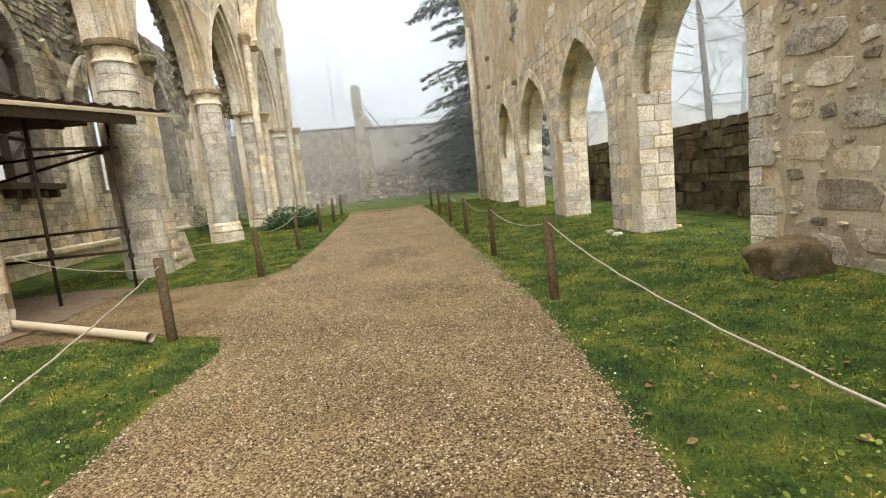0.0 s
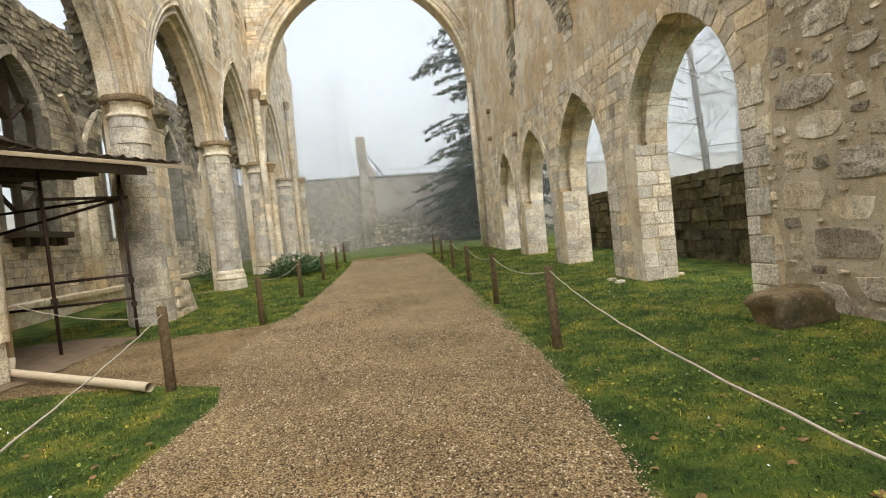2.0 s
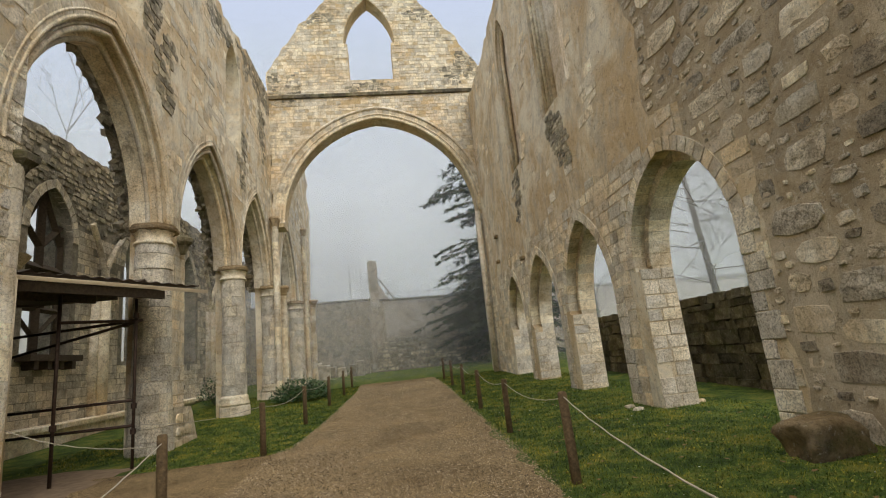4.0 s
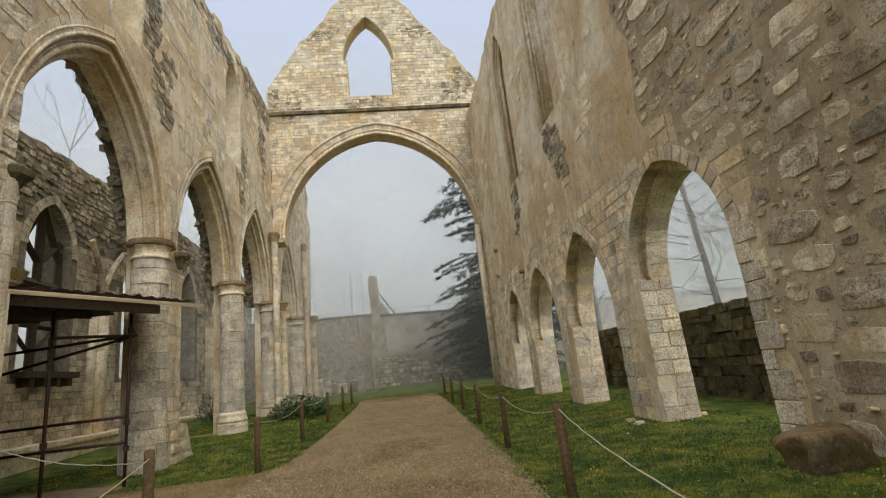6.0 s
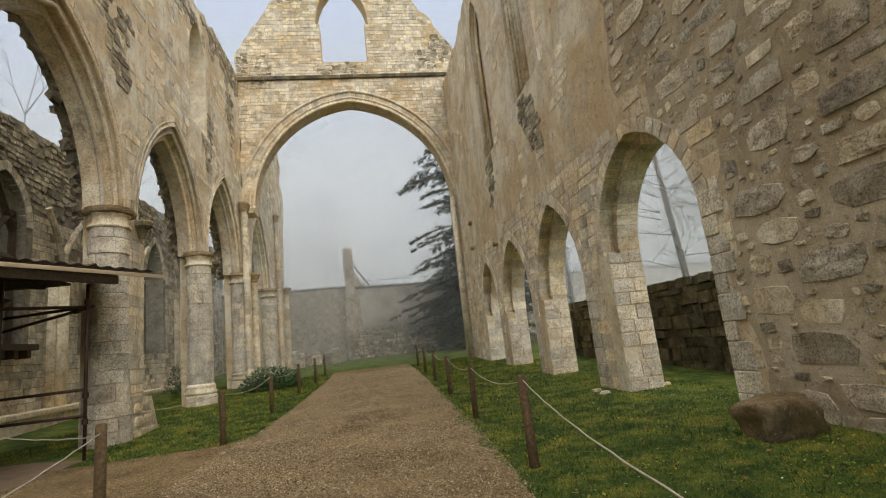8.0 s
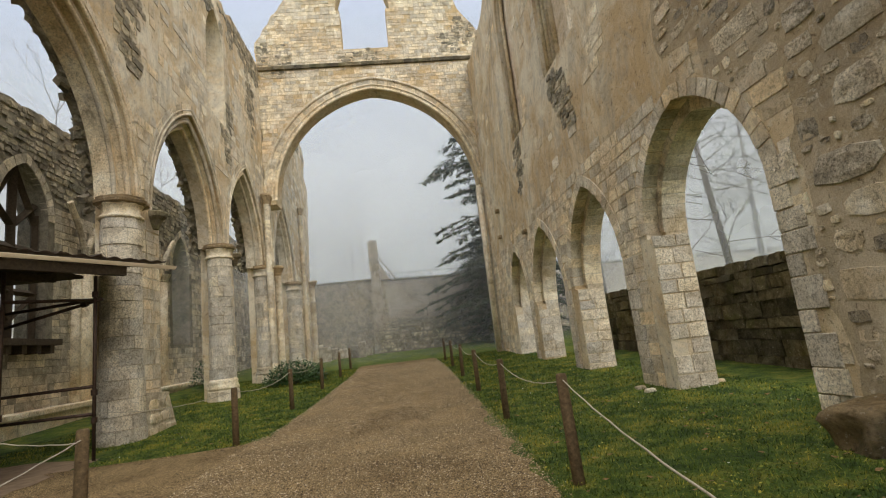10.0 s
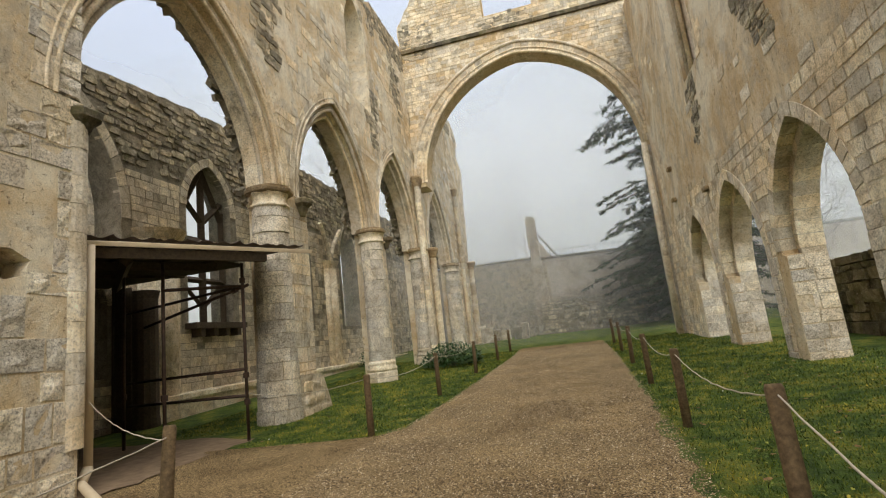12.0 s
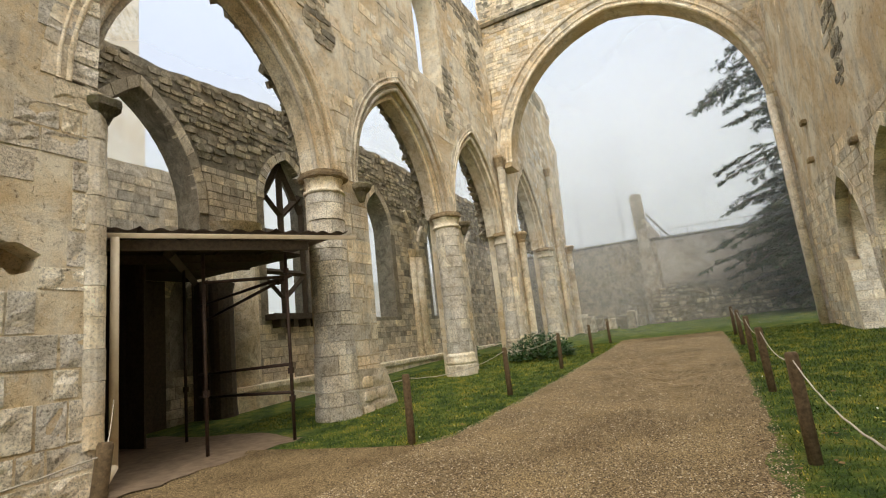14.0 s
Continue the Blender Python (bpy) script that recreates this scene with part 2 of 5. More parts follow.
def arch_points(y0, y1, spring, apex, base=None, n=10):
    """A pointed arch's line in wall coordinates, from the foot at y0 over the apex to the foot at y1."""
    c, h, w = (y0 + y1) / 2, apex - spring, (y1 - y0) / 2
    r = (w * w + h * h) / (2 * w)
    pts = []
    if base is not None:
        pts.append((y0, base))
    end = math.atan2(h, r - w)
    for k in range(n + 1):
        a = end * k / n
        pts.append((y0 + r - r * math.cos(a), spring + r * math.sin(a)))
    for k in range(n - 1, -1, -1):
        a = end * k / n
        pts.append((y1 - r + r * math.cos(a), spring + r * math.sin(a)))
    if base is not None:
        pts.append((y1, base))
    return pts


def slab(bm, outline, holes, put, d0, d1):
    """A slab with openings through it: the outline and holes in wall coordinates, put(u, v, d) gives the place."""
    from mathutils.geometry import tessellate_polygon
    loops = [[Vector((u, v, 0)) for u, v in loop] for loop in (outline, *holes)]
    tris = tessellate_polygon(loops)
    flat = [p for loop in loops for p in loop]
    front = [bm.verts.new(put(p.x, p.y, d0)) for p in flat]
    back = [bm.verts.new(put(p.x, p.y, d1)) for p in flat]
    for a, b, c in tris:
        bm.faces.new((front[a], front[b], front[c]))
        bm.faces.new((back[c], back[b], back[a]))
    k = 0
    for loop in loops:
        n = len(loop)
        for q in range(n):
            i, j = k + q, k + (q + 1) % n
            bm.faces.new((front[i], back[i], back[j], front[j]))
        k += n
    bmesh.ops.recalc_face_normals(bm, faces=bm.faces)


def ragged(points, amount, step, seed):
    """The same line with worn, uneven points between."""
    rng = random.Random(seed)
    out = []
    for (a, b), (c, d) in zip(points, points[1:]):
        n = max(1, int(math.hypot(c - a, d - b) / step))
        for k in range(n):
            f = k / n
            out.append((a + (c - a) * f + rng.uniform(-amount, amount), b + (d - b) * f + rng.uniform(-amount, amount)))
    out.append(points[-1])
    return out


# ---- ground ----
def height(x, y):
    rise = 0.032 * max(0.0, y - 11) if y < 42 else 0.992 + 0.01 * (y - 42)
    return rise + 0.10 * min(1.0, max(0.0, (x - 2.5) / 3)) + 0.015 * noise.noise((x * 0.6, y * 0.6, 0))


PATH_L = [(-40, -3.0), (0, -2.75), (3.8, -2.68), (5.2, -2.6), (6.2, -2.5), (6.9, -2.7), (7.3, -3.5), (7.6, -5.0), (7.8, -9.0), (10.9, -9.0),
          (11.0, -5.2), (11.1, -4.0), (11.2, -3.2), (11.8, -2.85), (14, -2.65), (20, -2.4), (24, -2.3), (27.5, -2.4)]
PATH_R = [(-40, 0.3), (2.9, 0.62), (3.8, 0.78), (6.5, 1.08), (9, 1.25), (13, 1.36), (20, 1.48), (27.5, 1.5)]


def along(line, y):
    for (a, b), (c, d) in zip(line, line[1:]):
        if a <= y <= c:
            return b + (d - b) * (y - a) / max(1e-6, c - a)
    return line[-1][1]


def on_path(x, y):
    w = 0.07 * noise.noise((x * 1.5, y * 1.5, 3)) + 0.04 * noise.noise((x * 6, y * 6, 5))
    return y < 27.4 and along(PATH_L, y) + w < x < along(PATH_R, y) + w


def ground_sheet():
    xs = sorted(set([-400, -200, -100, -60, -40, -30, -24, -18] + [-14 + 0.5 * k for k in range(60)] + [18, 24, 30, 45, 70, 110, 200, 400]))
    ys = sorted(set([-300, -120, -60, -30, -15, -8] + [-5 + 0.5 * k for k in range(106)] + [50, 56, 65, 80, 110, 160, 240, 400]))
    bm = bmesh.new()
    g = {(i, j): bm.verts.new((x, y, height(x, min(y, 80)))) for i, x in enumerate(xs) for j, y in enumerate(ys)}
    for i in range(len(xs) - 1):
        for j in range(len(ys) - 1):
            bm.faces.new((g[i, j], g[i + 1, j], g[i + 1, j + 1], g[i, j + 1]))
    return tagged(finish("ground", bm, TURF, True), "damp green lawn with moss among the ruins", "ground", kind="structure")


ground_sheet()


def path_sheet():
    """The gravel lies a little above the soil under it, in one sheet with ragged edges."""
    bm = bmesh.new()
    rows = []
    ys = [-6 + 0.1 * k for k in range(334)]
    for y in ys:
        a, b = along(PATH_L, y), along(PATH_R, y)
        a += 0.06 * noise.noise((1, y * 1.3, 7)) + 0.04 * noise.noise((2, y * 6, 7))
        b += 0.06 * noise.noise((5, y * 1.3, 7)) + 0.04 * noise.noise((9, y * 6, 7))
        row = []
        for k in range(25):
            f = k / 24
            x = a + (b - a) * f
            edge = min(f, 1 - f) * (b - a)
            row.append(bm.verts.new((x, y, height(x, y) + (0.018 if edge > 0.02 else -0.012) + 0.012 * noise.noise((x * 2, y * 2, 1)))))
        rows.append(row)
    for r, s in zip(rows, rows[1:]):
        for k in range(24):
            bm.faces.new((r[k], r[k + 1], s[k + 1], s[k]))
    return tagged(finish("path", bm, GRAVEL, True), "wide path of pale brown gravel between lawns", "path", kind="structure")


path_sheet()

# ---- walls ----
LX, RX, GY = -6.02, 4.6, 25.38


def left_put(u, v, d):
    return (LX - d, u, v)


def right_put(u, v, d):
    return (RX + d, u, v)


def gable_put(u, v, d):
    return (u, GY + d, v)


# arches: foot, foot, springing, apex, and where the supports below begin
LEFT_ARCHES = [(8.62, 13.3, 5.3, 8.75, 8.6, 13.4), (14.75, 19.15, 5.35, 8.7, 14.75, 19.4), (20.4, 24.55, 5.5, 8.95, 20.4, 24.75), (27.15, 31.05, 5.6, 9.15, 27.15, 31.3)]
RIGHT_ARCHES = [(7.55, 10.75, 2.9, 4.85), (11.85, 14.95, 2.4, 4.76), (15.7, 18.92, 2.3, 4.66), (19.65, 22.25, 2.4, 4.5)]
LEFT_CLERE = [(10.75, 12.1, 13.0, 15.0, 9.9), (18.4, 20.2, 12.9, 14.6, 10.2)]
LEFT_THICK, RIGHT_THICK = 0.75, 0.74


def grown(y0, y1, spring, apex, by):
    """The arch that runs a distance outside another."""
    c, h, w = (y0 + y1) / 2, apex - spring, (y1 - y0) / 2
    r = (w * w + h * h) / (2 * w) + by
    w2 = w + by
    return y0 - by, y1 + by, spring, spring + math.sqrt(max(0.01, r * r - (r - w2) ** 2))


def left_hole(y0, y1, spring, apex, low0, low1):
    return [(low0, -0.25), (low0, spring)] + arch_points(*grown(y0, y1, spring, apex, 0.40), n=14) + [(low1, spring), (low1, -0.25)]


def ring_solid(bm, inner, outer, put, d0, d1):
    """A solid band between two lines of the same number of points."""
    sides = [[bm.verts.new(put(u, v, d)) for u, v in line] for line in (inner, outer) for d in (d0, d1)]
    for k in range(len(inner) - 1):
        for a, b in ((0, 1), (1, 3), (3, 2), (2, 0)):
            bm.faces.new((sides[a][k], sides[a][k + 1], sides[b][k + 1], sides[b][k]))
    for k in (0, -1):
        bm.faces.new([sides[q][k] for q in (0, 1, 3, 2)])
    bmesh.ops.recalc_face_normals(bm, faces=bm.faces)


def roll(bm, line, put, d, r, n=8):
    """A round moulding along a line on a wall."""
    pts = [Vector(put(u, v, d)) for u, v in line]
    rings = []
    for k, p in enumerate(pts):
        way = (pts[min(k + 1, len(pts) - 1)] - pts[max(k - 1, 0)]).normalized()
        side = Vector(put(0, 0, 1)) - Vector(put(0, 0, 0))
        other = way.cross(side).normalized()
        rings.append([bm.verts.new(p + r * (math.cos(2 * math.pi * j / n) * side + math.sin(2 * math.pi * j / n) * other)) for j in range(n)])
    for a, b in zip(rings, rings[1:]):
        for j in range(n):
            bm.faces.new((a[j], a[(j + 1) % n], b[(j + 1) % n], b[j]))
    bm.faces.new(rings[0])
    bm.faces.new(rings[-1])


def spans(loops, v):
    """The stretches of solid wall along a level line."""
    cuts = []
    for loop in loops:
        for (a, b), (c, d) in zip(loop, loop[1:] + loop[:1]):
            if (b <= v) != (d <= v):
                cuts.append(a + (c - a) * (v - b) / (d - b))
    cuts.sort()
    return list(zip(cuts[::2], cuts[1::2]))


def both(a, b):
    return [(max(p, r), min(q, t)) for p, q in a for r, t in b if min(q, t) - max(p, r) > 0.06]


def lay(loops, put, bottom, top, rows, widths, proud, jitter, keep, seed, gap=0.007):
    """Courses of separate stones over a wall with openings. Each stone: eight corners, set proud of the mortar."""
    rng = random.Random(seed)
    out = []
    v = bottom
    while v < top:
        h = rng.uniform(*rows)
        runs = both(both(spans(loops, v + 0.02), spans(loops, v + h / 2)), spans(loops, v + h - 0.02))
        for p, q in runs:
            u = p
            while u < q - 0.05:
                w = rng.uniform(*widths)
                if q - u - w < widths[0] * 0.6:
                    w = q - u
                mid = (u + w / 2, v + h / 2)
                if w > 0.05 and keep(*mid) > rng.random():
                    d = rng.uniform(*proud)
                    j = lambda: rng.uniform(-jitter, jitter)
                    corners = [(u + gap / 2 + j(), v + gap / 2 + j()), (u + w - gap / 2 + j(), v + gap / 2 + j()), (u + w - gap / 2 + j(), v + h - gap / 2 + j()), (u + gap / 2 + j(), v + h - gap / 2 + j())]
                    m = (sum(c[0] for c in corners) / 4, sum(c[1] for c in corners) / 4)
                    e = 0.006 + jitter * 0.35
                    f0, f1 = max(0.5, 1 - 2 * e / max(w, 0.05)), max(0.5, 1 - 2 * e / h)
                    verts = [put(a, b, 0.02) for a, b in corners] + [put(m[0] + (a - m[0]) * f0, m[1] + (b - m[1]) * f1, -d - rng.uniform(0, jitter * 0.4)) for a, b in corners]
                    out.append((mid, verts))
                u += w
        v += h
    return out


def lay_rubble(loops, put, bottom, top, rows, widths, proud, keep, seed, gap=0.03):
    """Rough uncoursed stones, each a lumpy eight-sided piece bedded in wide mortar."""
    rng = random.Random(seed)
    out = []
    v = bottom
    while v < top:
        h = rng.uniform(*rows)
        runs = both(spans(loops, v + 0.03), spans(loops, v + h - 0.03))
        for p, q in runs:
            u = p + rng.uniform(0, 0.1)
            while u < q - 0.08:
                big = rng.random() < 0.18
                w = rng.uniform(*widths) * (1.5 if big else 1.0)
                w = min(w, q - u)
                hh = h * (rng.uniform(1.0, 1.2) if big else rng.uniform(0.7, 1.0))
                m = (u + w / 2, v + h / 2 + rng.uniform(-0.03, 0.03) + 0.1 * noise.noise((u * 0.9, v * 0.9, 4)))
                if w > 0.08 and keep(*m) > rng.random():
                    d, tilt = rng.uniform(*proud), rng.uniform(-0.003, 0.003)
                    base, front = [], []
                    turn = rng.uniform(-0.2, 0.2)
                    for k in range(8):
                        a = 2 * math.pi * k / 8 + turn
                        c, s_ = math.cos(a), math.sin(a)
                        f = (abs(c) ** 6 + abs(s_) ** 6) ** (-1 / 6) * rng.uniform(0.88, 1.03)
                        x, y = c * f * (w - gap) / 2, s_ * f * (hh - gap) / 2
                        base.append(put(m[0] + x, m[1] + y, 0.02))
                        front.append(put(m[0] + x * 0.94, m[1] + y * 0.92, -d - tilt * c + rng.uniform(-0.006, 0.006)))
                    out.append((m, base + front))
                u += w
        v += h
    return out


def pack(inside, u0, u1, v0, v1, kinds, put, proud, seed, gap=0.02):
    """Uncoursed rubble: big stones first, smaller ones fitted between them, each a lumpy eight-sided piece."""
    rng = random.Random(seed)
    cell = 0.03
    taken = np.zeros((int((u1 - u0) / cell) + 40, int((v1 - v0) / cell) + 40), dtype=bool)
    out = []
    for w0, w1, h0, h1, low, tries in kinds:
        for _ in range(tries):
            w, h = rng.uniform(w0, w1), rng.uniform(h0, h1)
            u, v = rng.uniform(u0, u1 - w), v0 + (v1 - v0 - h) * rng.random() ** low
            i, j, p, q = int((u - u0) / cell), int((v - v0) / cell), int((u + w - u0) / cell) + 1, int((v + h - v0) / cell) + 1
            if taken[i:p, j:q].any() or not all(inside(a, b) for a in (u, u + w) for b in (v, v + h)):
                continue
            taken[i:p, j:q] = True
            m = (u + w / 2, v + h / 2)
            d, turn, skew = rng.uniform(*proud), rng.uniform(-0.25, 0.25), rng.uniform(-0.12, 0.12)
            base, front = [], []
            for k in range(8):
                a = 2 * math.pi * k / 8 + turn
                c, s_ = math.cos(a), math.sin(a)
                f = (abs(c) ** 7 + abs(s_) ** 7) ** (-1 / 7) * rng.uniform(0.84, 1.05)
                x, y = c * f * (w - gap) / 2, s_ * f * (h - gap) / 2 + skew * c * h * 0.5
                base.append(put(m[0] + x, m[1] + y, 0.02))
                front.append(put(m[0] + x * 0.93, m[1] + y * 0.92, -d + rng.uniform(-0.006, 0.006)))
            out.append((m, base + front))
    return out


STONE_FACES = {8: [(4, 5, 6, 7), (0, 1, 5, 4), (1, 2, 6, 5), (2, 3, 7, 6), (3, 0, 4, 7)],
               16: [tuple(range(8, 16))] + [(k, (k + 1) % 8, 8 + (k + 1) % 8, 8 + k) for k in range(8)]}


def worn(verts, rough):
    """A stone's mesh; a rough one gets a broken, uneven front instead of a flat one."""
    n = len(verts)
    if not rough:
        return verts, [], STONE_FACES[n]
    v = [Vector(p) for p in verts]
    out = (sum(v[n // 2:], Vector()) - sum(v[:n // 2], Vector())) / (n // 2)
    a, b = v[n // 2 + 1] - v[n // 2], v[n // 2 + n // 4] - v[n // 2]
    normal = a.cross(b).normalized()
    if normal.dot(out) < 0:
        normal = -normal

    def lumpy(p):
        return p + normal * rough * (noise.noise(p * 5.5) + 0.6 * noise.noise(p * 14))
    if n == 16:
        m = sum(v[8:], Vector()) / 8
        ring = [lumpy(m.lerp(p, 0.6)) + normal * rough * 0.1 for p in v[8:]]
        faces = STONE_FACES[16][1:] + [(8 + k, 8 + (k + 1) % 8, 16 + (k + 1) % 8, 16 + k) for k in range(8)] + [(16 + k, 16 + (k + 1) % 8, 24) for k in range(8)]
        return v + ring + [lumpy(m) + normal * rough * 0.1], [], faces
    g = 5
    grid = [lumpy(v[4].lerp(v[5], i / (g - 1)).lerp(v[7].lerp(v[6], i / (g - 1)), j / (g - 1))) if 0 < i < g - 1 and 0 < j < g - 1 else
            v[4].lerp(v[5], i / (g - 1)).lerp(v[7].lerp(v[6], i / (g - 1)), j / (g - 1)) for j in range(g) for i in range(g)]
    at = 8
    faces = [(at + j * g + i, at + j * g + i + 1, at + (j + 1) * g + i + 1, at + (j + 1) * g + i) for j in range(g - 1) for i in range(g - 1)]
    edge = [(0, 1, 0, g - 1, 1), (1, 2, g - 1, g * g - 1, g), (2, 3, g * g - 1, g * (g - 1), -1), (3, 0, g * (g - 1), 0, -g)]
    faces += [(p, q, at + t) + tuple(at + k for k in range(t - step, f - (1 if step > 0 else -1), -step)) for p, q, f, t, step in edge]
    return v[:8] + grid, [], faces


def set_stones(stones, parent, material, near, label, limit=300, rough=0.0):
    """The stones of one stretch as pieces of their own, the rest as one joined part."""
    single = [s for s in stones if near[0] < s[0][0] < near[1] and near[2] < s[0][1] < near[3]][:limit]
    chosen = set(id(s) for s in single)
    rest = [s for s in stones if id(s) not in chosen]
    for mid, verts in single:
        me = bpy.data.meshes.new("stone")
        me.from_pydata(*worn(verts, rough))
        me.materials.append(material)
        ob = new("stone", me)
        ob.parent = parent
    if rest:
        verts, faces = [], []
        for s in rest:
            v, _, f = worn(s[1], rough)
            at = len(verts)
            verts += v
            faces += [tuple(at + i for i in q) for q in f]
        me = bpy.data.meshes.new("stonework")
        me.from_pydata(verts, [], faces)
        me.materials.append(material)
        ob = new("stonework", me)
        ob.parent = parent
        tagged(ob, label, kind="stuff")


def voussoirs(parent, arch, width, put, d0, d1, material, count, name="voussoir"):
    """Wedge stones round an arch, each a piece of its own."""
    inner, outer = arch_points(*arch, n=48), arch_points(*grown(*arch, width), n=48)
    n = len(inner) - 1
    rng = random.Random(int(arch[0] * 100))
    edges = [round(n * k / count) for k in range(count + 1)]
    for a, b in zip(edges, edges[1:]):
        bm = bmesh.new()
        step = [a, (a + b) // 2, b]
        lift = rng.uniform(0, 0.012)
        i = [inner[k] for k in step]
        o = [outer[k] for k in step]
        g = 0.012
        def pulled(line):
            m = line[1]
            return [(p[0] + (m[0] - p[0]) * g / max(0.05, math.dist(p, m)), p[1] + (m[1] - p[1]) * g / max(0.05, math.dist(p, m))) for p in line]
        ring_solid(bm, pulled(i), pulled(o), put, d0 - lift, d1)
        part(name, bm, material, parent)


left_top = ragged([(33.5, 16.0), (31, 15.4), (27, 16.2), (24, 15.9), (21, 15.5), (17.8, 15.2), (16.2, 14.8), (13, 15.2), (8, 15.6), (-6, 15.6)], 0.18, 0.45, 3)
left_out = [(-6, -0.3)] + ragged([(36.2, -0.3), (36.4, 6.2), (37.2, 10.5), (38.0, 13.2), (36.5, 14.0), (37.5, 15.4), (36, 16.3), (33.5, 16.0)], 0.15, 0.5, 4)[:-1] + left_top
PIER_HOLE = ragged([(7.5, 2.78), (7.7, 2.70), (7.92, 2.76), (7.95, 2.95), (7.8, 3.04), (7.52, 3.08), (7.5, 2.78)], 0.022, 0.05, 19)[:-1]
left_holes = [left_hole(*a) for a in LEFT_ARCHES] + [arch_points(a, b, s, t, base=f) for a, b, s, t, f in LEFT_CLERE] + [PIER_HOLE]
bm = bmesh.new()
slab(bm, left_out, left_holes, left_put, 0.0, LEFT_THICK)
wall_left = tagged(finish("wall_arcade", bm, PLASTER), "tall roofless nave wall with pointed arcade, pale weathered limestone", "wall", kind="structure")
bm = bmesh.new()
box(bm, (LX - 0.8, 7.3, 2.5), (LX - 0.4, 8.1, 3.3))
part("hole_back", bm, MORTAR, wall_left)
for a in LEFT_ARCHES:
    core = a[:4]
    bm = bmesh.new()
    ring_solid(bm, arch_points(*core, n=14), arch_points(*grown(*core, 0.43), n=14), left_put, 0.30, LEFT_THICK - 0.02)
    part("inner_order", bm, ASHLAR, wall_left, "moulded inner arch order of pale stone")
    bm = bmesh.new()
    ring_solid(bm, arch_points(*grown(*core, 0.19), n=14), arch_points(*grown(*core, 0.43), n=14), left_put, 0.11, 0.32)
    part("middle_order", bm, ASHLAR, wall_left)
    for by, d, r in ((0.03, 0.32, 0.055), (0.21, 0.12, 0.06), (0.30, 0.10, 0.03), (0.42, 0.01, 0.045), (0.55, 0.0, 0.03)):
        bm = bmesh.new()
        roll(bm, arch_points(*grown(*core, by), n=14), left_put, d, r)
        part("roll_moulding", bm, ASHLAR, wall_left, smooth=True)
    voussoirs(wall_left, grown(*core, 0.44), 0.3, left_put, -0.006, 0.1, ASHLAR, 26)

# the back half of each arch has lost its dressed stones: a dark soffit of broken core
core_holes = [[(a[0] - 0.42, 5.62)] + ragged(arch_points(*grown(*a[:4], 0.50), n=14), 0.06, 0.13, 80 + k) + [(a[1] + 0.42, 5.62)] for k, a in enumerate(LEFT_ARCHES)]
core_out = [(7.2, 5.6)]
for h in core_holes:
    core_out += [(h[0][0], 5.6)] + h[1:-1] + [(h[-1][0], 5.6)]
core_out += [(32.6, 5.6), (32.6, 9.75), (7.2, 9.75)]
bm = bmesh.new()
slab(bm, core_out, [], left_put, LEFT_THICK + 0.003, 1.2)
part("broken_core", bm, CREST, wall_left, "broken rubble core behind the arch mouldings")
bm = bmesh.new()
rng = random.Random(33)
for h in core_holes:
    for u, v in h[1:-1]:
        for k in range(3):
            c = Vector(left_put(u + rng.uniform(-0.1, 0.1), v + rng.uniform(-0.02, 0.12), LEFT_THICK + 0.1 + 0.15 * k))
            q = [rng.uniform(0.04, 0.12) for _ in range(3)]
            vs = box(bm, (-q[0], -q[1], -q[2]), q)
            turn = Euler((rng.uniform(-1, 1), rng.uniform(-1, 1), rng.uniform(-1, 1))).to_matrix()
            for w in vs:
                w.co = c + turn @ (w.co * rng.uniform(0.7, 1.1))
tagged(part("core_rubble", bm, CREST, wall_left, "jagged stones of the broken core"), "jagged stones of the broken core", kind="stuff")

right_top = ragged([(26.5, 15.2), (21.5, 15.1), (17.6, 15.4), (12, 15.4), (4, 15.6), (-8, 15.6)], 0.15, 0.45, 5)
right_out = [(-8, -0.3), (26.5, -0.3)] + right_top
RIGHT_NICHES = [(12.3, 14.7, 12.4, 14.7, 8.4), (17.4, 18.9, 12.9, 14.6, 8.2)]
# the outer order stops on the pier, which stands forward to the inner one below it
right_holes = [[(a, -0.25)] + arch_points(a, b, s, t, n=14) + [(b, s - 0.08), (b - 0.15, s - 0.1), (b - 0.15, -0.25)] for a, b, s, t in RIGHT_ARCHES]
niche_holes = [arch_points(a, b, s, t, base=f) for a, b, s, t, f in RIGHT_NICHES]
bm = bmesh.new()
slab(bm, right_out, right_holes + niche_holes, right_put, 0.0, 0.3)
wall_right = tagged(finish("wall_aisle", bm, PLASTER), "high roofless nave wall of patchy rubble and ochre render", "wall", kind="structure")
bm = bmesh.new()
inset = [(a + 0.15, b - 0.15, s, t - 0.22) for a, b, s, t in RIGHT_ARCHES]
slab(bm, [(-8, -0.3), (26.5, -0.3), (26.5, 15.1), (-8, 15.5)], [arch_points(*a, base=-0.25) for a in inset], right_put, 0.303, RIGHT_THICK)
part("inner_skin", bm, ASHLAR, wall_right, "inner order of the wall with cut stone reveals")
for a, b, s, t in RIGHT_ARCHES:
    n = 24 if a < 15 else 18
    voussoirs(wall_right, (a + 0.01, b - 0.01, s, t - 0.01), 0.26, right_put, -0.015, 0.27, ASHLAR, n)
    voussoirs(wall_right, (a + 0.14, b - 0.16, s, t - 0.23), 0.22, right_put, 0.28, RIGHT_THICK + 0.01, ASHLAR, n - 4)
